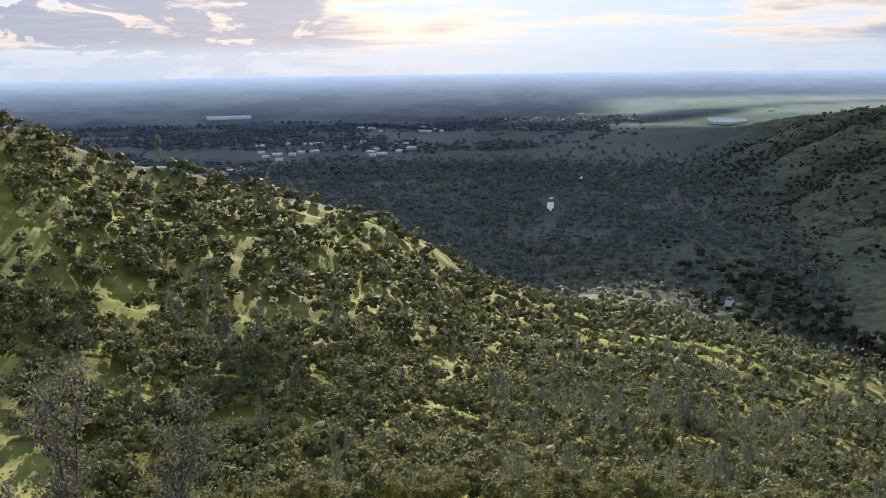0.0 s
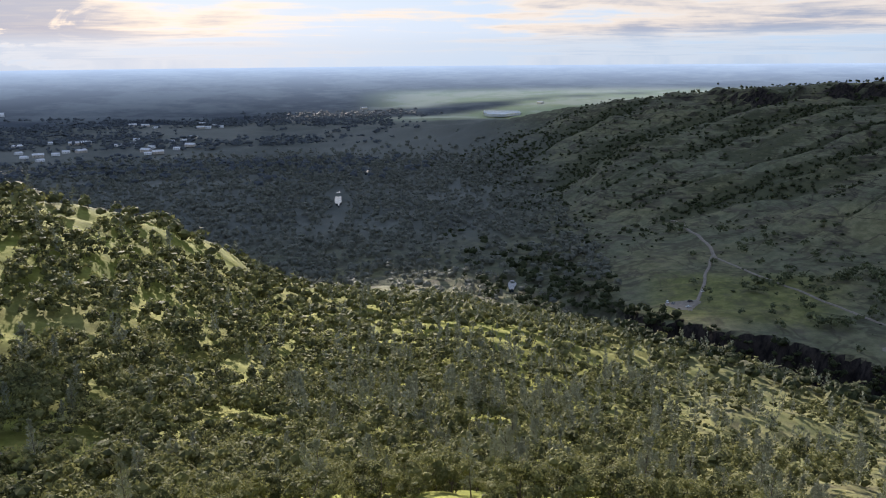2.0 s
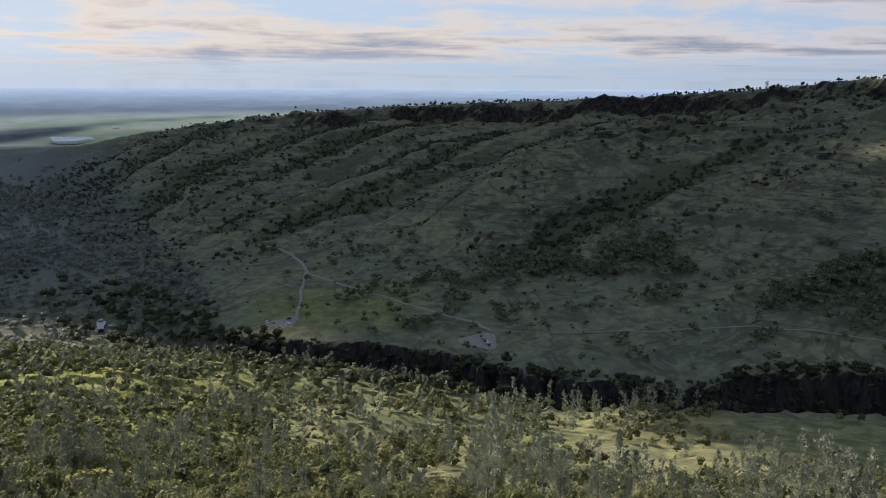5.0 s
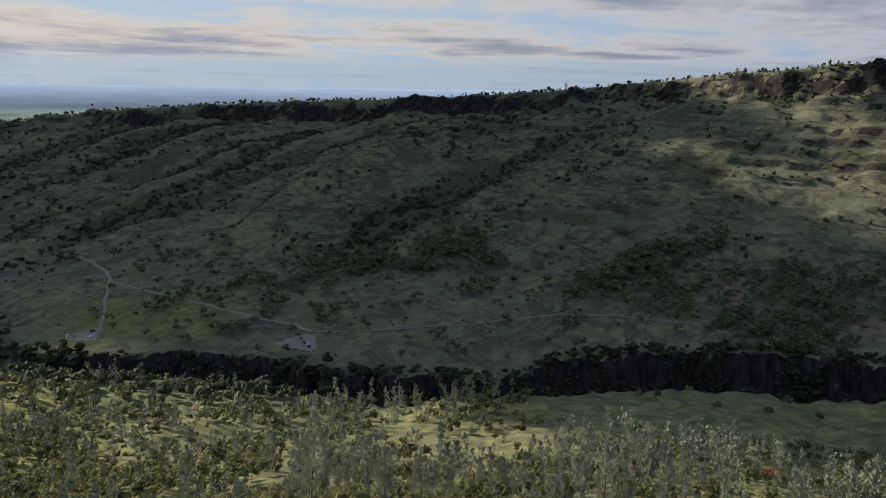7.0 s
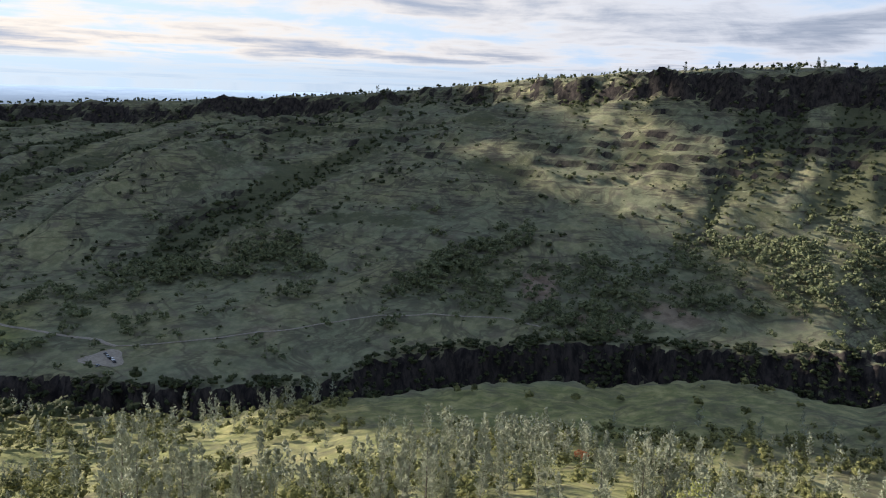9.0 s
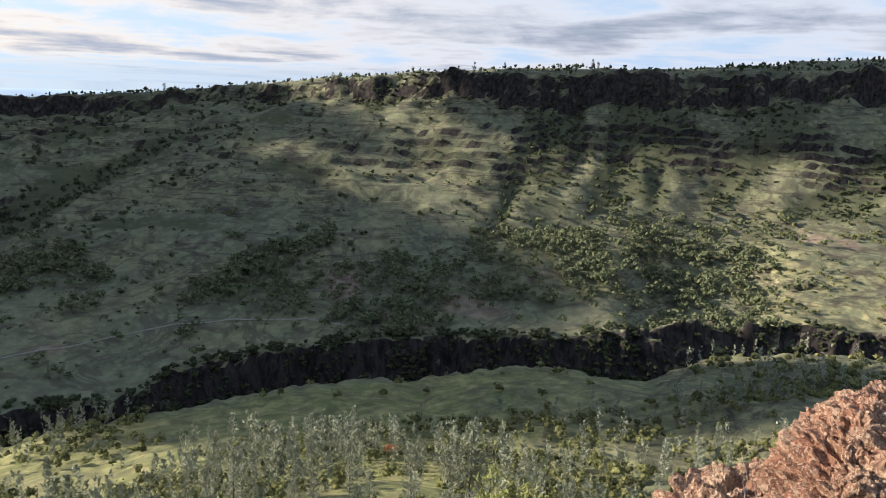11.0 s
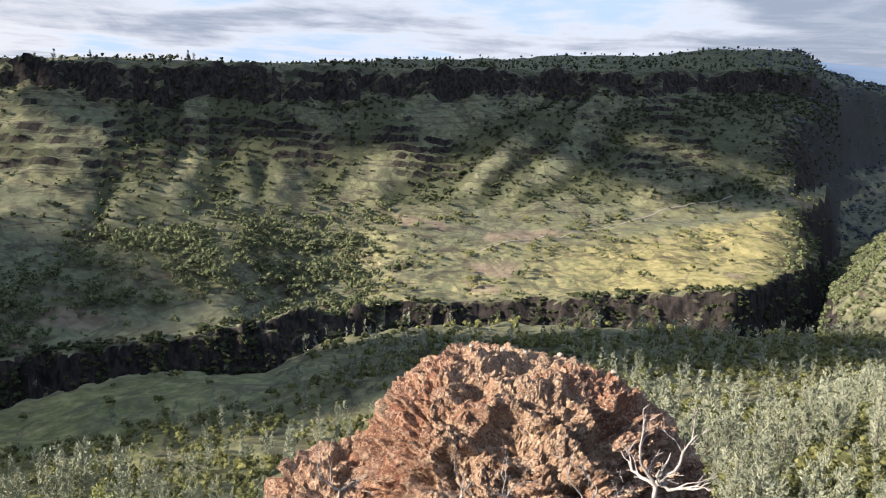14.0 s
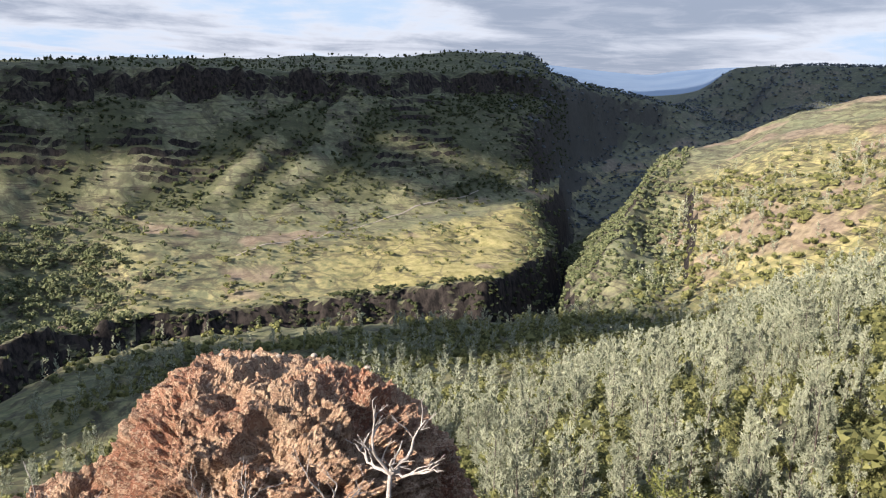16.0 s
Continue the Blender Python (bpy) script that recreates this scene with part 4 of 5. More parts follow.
order = np.argsort(rr)
in_view = (aa > -31) & (aa < 156)
oak_near = [k for k in order if not is_pine[k] and in_view[k]][:300]
pine_near = [k for k in order if is_pine[k] and in_view[k]][:300]
place_trees(OAKS, oak_near, 5.0, 8.5)
place_trees(PINES, [k for k in pine_near if aa[k] <= 45], 7.0, 13.0)
place_trees(PINES, [k for k in pine_near if aa[k] > 45], 10.0, 19.0)
single = np.zeros(len(near), bool)
single[oak_near] = single[pine_near] = True
for sel, (m_oak, n_oak, s_oak), n_pine, s_pine in ((rr < 190, (9, 240, 0.042), 1000, 0.018), ((rr >= 190) & (rr < 300), (7, 90, 0.056), 560, 0.024), ((rr >= 300) & (rr < 430), (5, 26, 0.085), 230, 0.033), (rr >= 430, (2, 7, 0.15), 66, 0.05)):
    q = sel & ~is_pine & ~single
    plant("oak_wood", near[q], bulk[q] * 6.8, m_oak, n_oak, s_oak, OAK, "olive green oaks crowding the canyon slope", "woodland", seed=11)
    q = sel & is_pine & ~single
    plant("pine_wood", near[q], bulk[q] * np.where(aa[q] > 45, 14.5, 12.0), crown_pine, n_pine, s_pine, PINE, "grey-green foothill pines standing among oaks", "woodland", seed=12)

rust = tree("dead_pine", "rust", 90, 7.0, "dead pine with rust-orange needles among green pines", "tree", "")
rx_, ry_ = 300 * math.sin(radians(79.1)), 300 * math.cos(radians(79.1))
rust.matrix_basis = pose(rx_, ry_, float(height(rx_, ry_)[0]))


bare = tree("bare_tree", "pale", 91, 9.0, "pale leafless tree with pinkish twigs in the side valley", "tree", "")
bx_, by_ = 672 * math.sin(radians(101.1)), 672 * math.cos(radians(101.1))
bare.matrix_basis = pose(bx_, by_, float(height(bx_, by_)[0]))
for az_, r_, s_, k_ in ((101.1, 322, 22.0, 0), (102.2, 324, 22.5, 1), (103.2, 331, 14.0, 2)):
    x_, y_ = r_ * math.sin(radians(az_)), r_ * math.cos(radians(az_))
    keep_scale = PINES[k_].scale.copy()
    PINES[k_].scale = (s_ * 0.8, s_ * 0.8, s_)
    copy_thing(PINES[k_], pose(x_, y_, float(height(x_, y_)[0]), 0, 0, 40 * k_))
    PINES[k_].scale = keep_scale


for n_, (az_, s_) in enumerate(((73.3, 13), (74.7, 16), (75.2, 12), (77.6, 10), (79.4, 12), (80.6, 11), (83.1, 13), (84.2, 18), (84.6, 12), (86.3, 11), (90.4, 12), (91.0, 15), (92.1, 14), (92.5, 11), (60.4, 12), (63.9, 13), (52.0, 13))):
    r_ = float(line(10, np.array([az_]))[0]) + 14
    x_, y_ = r_ * math.sin(radians(az_)), r_ * math.cos(radians(az_))
    keep_scale = PINES[n_ % 7].scale.copy()
    PINES[n_ % 7].scale = (s_ * 1.5, s_ * 1.5, s_)
    tagged(copy_thing(PINES[n_ % 7], pose(x_, y_, float(height(x_, y_)[0]) - 0.5, 0, 0, 70 * n_)), "lone dark pine standing on the canyon rim", group="pines of the rim")
    PINES[n_ % 7].scale = keep_scale


def far_slope(az, r, x, y):
    a, b = line(8, az), line(10, az)
    u = (r - a) / (b - a)
    _, gully, riser, cliff = relief(x, y)
    wet = np.maximum(smooth(gully, 0.35, 0.75), 0.9 * riser)
    base = 0.006 + 0.22 * patchy(x, y, 34, 71, 0.22, 0.4) + 0.42 * wet + 0.12 * cliff
    base = base + 0.22 * smooth(az, 106, 122) * smooth(u, 0.05, 0.3) * patchy(x, y, 40, 73, -0.3, 0.2) + 0.25 * smooth(az, 126, 134)
    base = base + 0.25 * smooth(az, 33, 17) * patchy(x, y, 45, 77, -0.25, 0.2)
    return smooth(u, -0.05 - 0.5 * smooth(az, 29, 21), 0.1 - 0.4 * smooth(az, 29, 21)) * smooth(u, 1.03, 0.97) * np.clip(base, 0, 1)


p = scatter(110000, 10, 142, 620, 1560, far_slope, 21)
plant("scrub", p, np.random.default_rng(5).uniform(1.6, 5.5, len(p)), 1, 3, 0.3, SCRUB, "dark scrub and small oaks dotted over the far slope", "scrub", seed=13, squash=(1.0, 1.7))


def dots(az, r, x, y):
    a, b = line(8, az), line(10, az)
    u = (r - a) / (b - a)
    return smooth(u, -0.35 + 0.4 * smooth(az, 100, 104), -0.1 + 0.35 * smooth(az, 100, 104)) * smooth(u, 1.03, 0.97) * (0.03 + 0.12 * patchy(x, y, 90, 75, 0.0, 0.5) + 0.4 * patchy(x, y, 22, 76, 0.16, 0.35))


p = scatter(36000, 12, 140, 560, 1700, dots, 31)
plant("low_scrub", p, np.random.default_rng(32).uniform(0.8, 2.6, len(p)), 1, 0, 0, SCRUB, "low dark bushes speckling the far slope", "scrub", seed=33, squash=(1.1, 1.9))


def riparian(az, r, x, y):
    a, b = line(5, az), line(7, az)
    low = smooth(az, 50, 44) * smooth(az, -40, -30)
    wide = smooth(az, 30, 14)
    deep = smooth(az, 16, 22) * smooth(az, 50, 46) * smooth(r, a - 40, a - 30) * smooth(r, b + 16, b + 6)
    return np.maximum(deep, low * smooth(r, a - 60, a - 10) * smooth(r, b + 1000 * wide + 8, b + 600 * wide - 12)) * (0.5 + 0.4 * deep + (0.5 - 0.4 * deep) * patchy(x, y, 80, 81, -0.3, 0.1)) * clear_of_pools(az, r)


p = scatter(42000, -36, 52, 440, 2200, riparian, 22)
p_az, p_r = np.degrees(np.arctan2(p[:, 0], p[:, 1])), np.hypot(p[:, 0], p[:, 1])
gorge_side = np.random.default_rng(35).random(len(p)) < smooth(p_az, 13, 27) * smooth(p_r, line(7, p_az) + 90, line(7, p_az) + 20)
plant("gorge_wood", p[gorge_side], np.random.default_rng(36).uniform(6, 13, gorge_side.sum()), 4, 12, 0.12, SCRUB, "dark oaks and alders crowding the creek gorge", "woodland", seed=37)
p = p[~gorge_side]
plant("creek_wood", p, np.random.default_rng(6).uniform(4, 10, len(p)), 1, 5, 0.24, CREEK_HAZED, "cloud-shaded woods along the creek and valley, paled for haze", "woodland", seed=14)


def rim(az, r, x, y):
    a = line(10, az)
    return smooth(r, a - 5, a + 15) * smooth(r, a + 420, a + 200) * (0.12 + 0.88 * np.maximum(patchy(x, y, 45, 91, -0.1, 0.3), smooth(az, 96, 108))) * smooth(az, 20, 30)


p = scatter(26000, 14, 145, 1050, 2300, rim, 23)
plant("rim_trees", p, np.random.default_rng(8).uniform(3, 12, len(p)) * np.random.default_rng(81).uniform(0.35, 0.95, len(p)), 2, 5, 0.16, SCRUB, "dark oaks and pines along the canyon rim", "woodland", seed=15, squash=(0.45, 0.9))


def valley(az, r, x, y):
    a, b = line(7, az), line(8, az)
    side = smooth(az, 72, 79) * smooth(az, 107, 101) * smooth(r, a - 4, a + 14) * smooth(r, b + 60, b - 40)
    bench = smooth(az, 80, 84) * smooth(az, 97, 94) * smooth(r, a + 75, a + 60)
    ragged = az + 2.8 * fbm(x / 45, y / 45, 89, 3) - (r - 700) / 160
    ravine = smooth(az, 95, 98) * smooth(ragged, 106.5, 103) * smooth(r, a - 6, a + 4) * smooth(r, 930, 840)
    thicket = np.maximum(side * (1 - bench), 0.0) * (0.22 + 0.6 * patchy(x, y, 34, 95, -0.25, 0.2))
    groves = smooth(az, 46, 50) * smooth(az, 76, 72) * smooth(r, b - 70, b - 20) * smooth(r, b + 170, b + 60) * patchy(x, y, 50, 96, 0.05, 0.3)
    dots = smooth(az, 30, 36) * smooth(r, a + 5, a + 20) * smooth(r, b + 60, b) * (0.03 + 0.5 * patchy(x, y, 40, 98, 0.3, 0.45)) * (1 - 0.9 * smooth(az, 99, 103))
    for ca, cr, wa, wr in ((50.2, 738, 1.9, 16), (54.5, 700, 2.2, 12), (29.8, 850, 1.7, 14), (43.6, 607, 1.2, 7), (47.5, 672, 0.7, 9), (57.5, 640, 1.4, 9), (66, 625, 2.5, 9)):
        groves = np.maximum(groves, 0.9 * np.exp(-((az - ca) / wa) ** 2 - ((r - cr) / wr) ** 2))
    return np.clip(np.maximum.reduce([thicket, groves, dots, ravine * (0.16 + 0.6 * patchy(x, y, 30, 101, -0.2, 0.15))]), 0, 1)


p = scatter(56000, 30, 136, 470, 1150, valley, 24)
far_r = np.hypot(p[:, 0], p[:, 1])
plant("valley_wood", p, np.random.default_rng(9).uniform(1.5, 3.55, len(p)) ** 2, 4, 26, 0.095, VALLEY, "oaks and pale leafless trees filling a side valley", "woodland", seed=16)


def wall_places(count, seed):
    """Places on the far wall and brow of the gorge, and down in its head."""
    rng = np.random.default_rng(seed)
    az = rng.uniform(30, 139, count)
    lip, bed = line(7, az), line(6, az)
    r = np.where(az < 130, bed - 5 + (lip - bed + 14) * rng.random(count), line(5, az) + 12 + (lip - line(5, az)) * rng.random(count))
    x, y = r * np.sin(np.radians(az)), r * np.cos(np.radians(az))
    ok = rng.random(count) < (0.12 + 0.6 * patchy(x, y, 14, 87, -0.2, 0.25)) * (1 - 0.15 * smooth(az, 100, 104) * smooth(az, 131, 129))
    x, y = x[ok], y[ok]
    return np.stack([x, y, height(x, y) - 0.3], 1)


p = wall_places(9000, 85)
plant("gorge_bush", p, np.random.default_rng(86).uniform(1.3, 2.5, len(p)) ** 2, 3, 8, 0.13, SCRUB, "dark bushes clinging to the shaded gorge walls", "scrub", seed=88)


def bench_bush(az, r, x, y):
    a, b = line(7, az), line(8, az)
    u = (r - a) / (b - a)
    clump = 0.95 * np.exp(-((az - 116.3) / 1.3) ** 2 - ((r - 815) / 18) ** 2) + 0.9 * np.exp(-((az - 108.2) / 1.3) ** 2 - ((r - 765) / 11) ** 2) + 0.8 * np.exp(-((az - 120) / 2.5) ** 2 - ((r - 850) / 9) ** 2)
    return clump + smooth(az, 101, 104) * smooth(az, 134, 131) * np.maximum(0.04, 0.65 * patchy(x, y, 26, 99, 0.2, 0.33)) * smooth(u, 0.02, 0.06) * smooth(u, 1.25, 1.0)


p = scatter(9000, 100, 136, 600, 1150, bench_bush, 26)
plant("bench_bush", p, np.random.default_rng(19).uniform(1.2, 2.65, len(p)) ** 2, 5, 10, 0.1, OAK, "round oaks and bushes dotted on the golden bench", "scrub", seed=18)


def canyon_wood(az, r, x, y):
    a = line(4, az)
    return smooth(az, 131, 134) * smooth(az, 143.5, 140.5) * smooth(r, a - 30, a + 5) * smooth(r, 1250, 1000) * (0.35 + 0.65 * patchy(x, y, 40, 94, -0.4, -0.1))


p = scatter(5000, 130, 144, 560, 1260, canyon_wood, 28)
plant("canyon_wood", p, np.random.default_rng(29).uniform(3, 8, len(p)), 3, 5, 0.15, VALLEY, "green oaks filling the head of the gorge", "woodland", seed=30)


def plain_wood(az, r, x, y):
    return smooth(r, 1300, 1600) * smooth(fbm(x / 420, y / 200, 97, 3), -0.3, 0.1) * smooth(az, 16, 8)


p = scatter(12000, -36, 30, 1300, 3300, plain_wood, 25)
plant("plain_wood", p, np.random.default_rng(10).uniform(6, 13, len(p)), 1, 2, 0.3, HAZY, "woods spread over the plain, leaves blue-grey for haze", "woodland", seed=17, squash=(1.0, 1.8))


def ridge_wood(az, r, x, y):
    return 0.45 * smooth(az, 128, 134) * smooth(r, 1250, 1400)


p = scatter(13000, 126, 158, 1250, 2600, ridge_wood, 27)
plant("ridge_wood", p, np.random.default_rng(20).uniform(4, 9, len(p)), 1, 2, 0.3, HAZY, "woods on the ridges up the canyon, leaves blued for haze", "woodland", seed=19, squash=(1.0, 1.6))


# ---- water, tracks, cars and houses ----
def on_ground(az, r, lift=0.0):
    p = bearing(az, r)
    return Vector((p.x, p.y, float(height(p.x, p.y)[0]) + lift))


def water(name, az, r, wide, long, lift, seed, label, mat=None):
    """A still pool with an uneven shore, lying level."""
    c = on_ground(az, r, lift)
    rng = np.random.default_rng(seed)
    n = 40
    th = np.linspace(0, 2 * np.pi, n, endpoint=False)
    k = 1 + 0.35 * fbm(np.cos(th) * 2.4 + seed, np.sin(th) * 2.4, seed, 3)
    a = radians(az)
    u, v = np.cos(th) * wide / 2 * k, np.sin(th) * long / 2 * k
    x, y = c.x + u * math.cos(a) + v * math.sin(a), c.y - u * math.sin(a) + v * math.cos(a)
    top = np.stack([x, y, np.full(n, c.z)], 1)
    low = top - (0, 0, 9.0)
    bm = bmesh.new()
    t = [bm.verts.new(p) for p in top]
    b = [bm.verts.new(p) for p in low]
    bm.faces.new(t)
    for i in range(n):
        bm.faces.new((t[i], b[i], b[(i + 1) % n], t[(i + 1) % n]))
    me = bpy.data.meshes.new(name)
    bm.to_mesh(me)
    bm.free()
    me.materials.append(mat or WATER)
    return tagged(new(name, me), label, "water", kind="structure")


water("lake", 18.8, 3050, 130, 300, 7.0, 3, "lake on the plain, pale with sky reflection put in", SKY_PALE)
for az, r, wide, long in POOLS:
    water("creek_pool", az, r, wide, long, 2.2, int(r), "bright pool of the creek between dark trees")


def track(name, stops, width, label):
    """A dirt track laid over the ground along plan points given by bearing and distance."""
    pts = [bearing(a, r) for a, r in stops]
    fine_pts = []
    for p, q in zip(pts, pts[1:]):
        n = max(2, int((q - p).length / 5))
        fine_pts += [p.lerp(q, i / n) for i in range(n)]
    fine_pts.append(pts[-1])
    vs, fs = [], []
    for i, p in enumerate(fine_pts):
        d = (fine_pts[min(i + 1, len(fine_pts) - 1)] - fine_pts[max(i - 1, 0)]).normalized()
        side = Vector((d.y, -d.x, 0))
        wob = 1.2 * math.sin(i * 0.7) * 0.4
        for k in (-0.5, -0.17, 0.17, 0.5):
            q = p + side * (width * k + wob)
            vs.append((q.x, q.y, float(height(q.x, q.y)[0]) + (0.7 if abs(k) < 0.4 else 0.3)))
        if i:
            b = (i - 1) * 4
            fs += [(b + j, b + j + 1, b + j + 5, b + j + 4) for j in range(3)]
    return tagged(mesh_from(name, vs, fs, TRACK, shade=True), label, "road", kind="structure")


track("road", [(30.5, 900), (32.86, 800), (33.5, 750), (36.1, 700), (39.5, 652), (42.4, 617), (45.4, 590), (46.5, 572)], 3.2, "pale dirt road crossing the green fields")
track("road", [(33.3, 755), (32.9, 690), (32.8, 653), (32.1, 601)], 2.6, "dirt side track down to parked cars")
track("road", [(46.5, 572), (50, 566), (54, 570), (60, 585), (64, 588), (68, 590), (73, 588), (77, 575)], 1.3, "narrow dirt trail along the canyon bench")
track("road", [(112, 800), (117, 850), (121, 920), (125, 1000), (128.5, 1070)], 2.2, "faint farm track across the bench")


def gravel_lot(az, r, wide, long):
    c = on_ground(az, r)
    n, m = 18, 5
    vs, fs = [], []
    for j in range(m + 1):
        for i in range(n):
            th = 2 * math.pi * i / n
            k = j / m * (1 + 0.18 * math.sin(3 * th + 1))
            x, y = c.x + math.cos(th) * wide / 2 * k, c.y + math.sin(th) * long / 2 * k
            vs.append((x, y, float(height(x, y)[0]) + 0.3))
        if j:
            b = (j - 1) * n
            fs += [(b + i, b + (i + 1) % n, b + n + (i + 1) % n, b + n + i) for i in range(n)]
    return tagged(mesh_from("car_park", vs, fs, TRACK, shade=True), "bare gravel parking place in the grass", "car park", kind="structure")


gravel_lot(45.6, 555, 24, 30)
gravel_lot(31.6, 616, 26, 22)


def part(name, bm, mat, parent, label=""):
    me = bpy.data.meshes.new(name)
    bm.to_mesh(me)
    bm.free()
    me.materials.append(mat)
    ob = new(name, me)
    ob.parent = parent
    return tagged(ob, label)


def box(bm, x, y, z, sx, sy, sz, taper=1.0):
    """A box on its base centre, with its top drawn in."""
    vs = [bm.verts.new((x + sx / 2 * i * k, y + sy / 2 * j * (1 if k == 1 else k), z + h)) for h, k in ((0, 1), (sz, taper)) for i, j in ((-1, -1), (1, -1), (1, 1), (-1, 1))]
    for q in ((3, 2, 1, 0), (4, 5, 6, 7), (0, 1, 5, 4), (1, 2, 6, 5), (2, 3, 7, 6), (3, 0, 4, 7)):
        bm.faces.new([vs[i] for i in q])


def car(paint, label):
    root = new("car")
    bm = bmesh.new()
    box(bm, 0, 0, 0.35, 4.4, 1.8, 0.55, 0.96)
    bmesh.ops.bevel(bm, geom=bm.edges[:], offset=0.12, segments=2, affect="EDGES")
    part("body", bm, paint, root)
    bm = bmesh.new()
    box(bm, -0.2, 0, 0.88, 2.6, 1.65, 0.62, 0.74)
    bmesh.ops.bevel(bm, geom=bm.edges[:], offset=0.08, segments=2, affect="EDGES")
    part("cabin", bm, GLASS, root, "dark tinted glass cabin")
    bm = bmesh.new()
    box(bm, -0.2, 0, 1.44, 1.9, 1.3, 0.08, 0.9)
    part("roof", bm, paint, root)
    for sx in (-1.35, 1.4):
        for sy in (-0.85, 0.85):
            bm = bmesh.new()
            bmesh.ops.create_cone(bm, cap_ends=True, segments=14, radius1=0.34, radius2=0.34, depth=0.22, matrix=Matrix.Translation((sx, sy, 0.34)) @ Matrix.Rotation(radians(90), 4, "X"))
            part("wheel", bm, RUBBER, root, "black rubber wheel")
    return tagged(root, label, "car", "parked cars")


CARS = [car(PAINT_WHITE, "white car parked on the dirt by the field"), car(PAINT_GREY, "silver grey car parked on the gravel"), car(PAINT_DARK, "dark car parked on the gravel")]
spots = [(32.84, 650, 20, 0), (30.52, 621, 70, 0), (30.92, 617, 40, 1), (32.02, 622, 10, 2), (31.95, 610, 5, 0),
         (45.75, 561, 60, 2), (45.85, 557, 60, 1), (46.0, 553, 62, 2), (46.15, 551, 60, 0), (46.25, 547, 58, 2), (45.2, 543, 20, 1)]
used = set()
for az, r, turn, k in spots:
    m = Matrix.Translation(on_ground(az, r, 0.3)) @ Matrix.Rotation(radians(turn), 4, "Z")
    if k in used:
        copy_thing(CARS[k], m)
    else:
        CARS[k].matrix_basis = m
        used.add(k)


def house(long, wide, tall, wall_mat, label):
    root = new("house")
    bm = bmesh.new()
    box(bm, 0, 0, -1, long, wide, tall + 1)
    part("wall", bm, wall_mat, root)
    bm = bmesh.new()
    h = wide * 0.28
    e = [bm.verts.new((x, y, tall)) for x in (-long / 2 - 0.5, long / 2 + 0.5) for y in (-wide / 2 - 0.5, wide / 2 + 0.5)]
    t = [bm.verts.new((x, 0, tall + h)) for x in (-long / 2 - 0.5, long / 2 + 0.5)]
    for f in ((e[0], e[2], t[1], t[0]), (e[3], e[1], t[0], t[1]), (e[1], e[0], t[0]), (e[2], e[3], t[1]), (e[0], e[1], e[3], e[2])):
        bm.faces.new(f)
    part("roof", bm, ROOF, root, "pale sheet roof")
    for x in (-0.3, 0.0, 0.3):
        bm = bmesh.new()
        box(bm, x * long, -wide / 2 - 0.03, 1.0, 1.4, 0.08, 1.3)
        part("window", bm, GLASS, root, "dark window")
    return tagged(root, label, "house", "houses on the plain")


hr = random.Random(5)
HOUSES = [house(16, 10, 3.4, WALL_WHITE, "white house with a pale roof among trees"), house(24, 13, 4.5, WALL_TAN, "long tan house with a pale roof among trees"), house(170, 22, 7, WALL_WHITE, "long white shed far out on the plain")]
spots = [(-14.2, 3420, 2)] + [(hr.uniform(-12.5, -1.5), hr.uniform(1950, 2350), hr.randrange(2)) for _ in range(26)] + [(hr.uniform(-6, 0), hr.uniform(2700, 2950), hr.randrange(2)) for _ in range(8)] + [(21.5, 3300, 1), (9.5, 3350, 1)]
used = set()
for az, r, k in spots:
    m = Matrix.Translation(on_ground(az, r, 1.5)) @ Matrix.Rotation(radians(-az + (hr.uniform(-40, 40) if k < 2 else 0)), 4, "Z")
    if k in used:
        copy_thing(HOUSES[k], m)
    else:
        HOUSES[k].matrix_basis = m
        used.add(k)


# ---- the outcrop, dead twigs and shrubs beside the viewpoint ----
def rock_noise(p, seed):
    """How far the crag stands out: blocks at three sizes, each with its own set-back, joints, hollows and grit."""
    q = Vector((p.x * 0.72 + seed, p.y * 0.72, p.z * 1.75))
    q = q + 0.16 * noise.noise_vector(q * 1.6) + 0.04 * noise.noise_vector(q * 6.0)
    d = 0.13 * noise.fractal(q * 0.8, 0.9, 2.2, 4) + 0.10 * noise.fractal(q * 2.5, 0.6, 2.1, 5)
    for scale, out, joint in ((1.5, 0.08, 0.05), (3.6, 0.05, 0.035), (8.0, 0.03, 0.02)):
        dist = noise.voronoi(q * scale, distance_metric="MANHATTAN")[0]
        d += out * (0.6 - dist[0]) + joint * (min(1.0, (dist[1] - dist[0]) * 4.0) - 0.8)
    pit = noise.noise(q * 2.3 + Vector((9, 2, 4)))
    d -= 0.20 * min(1.0, max(0.0, (pit - 0.26) * 5.0))
    pit = noise.noise(q * 5.5 + Vector((2, 8, 1)))
    d -= 0.11 * min(1.0, max(0.0, (pit - 0.25) * 5.0))
    return d + 0.05 * noise.fractal(q * 9.0, 0.4, 2.1, 3)


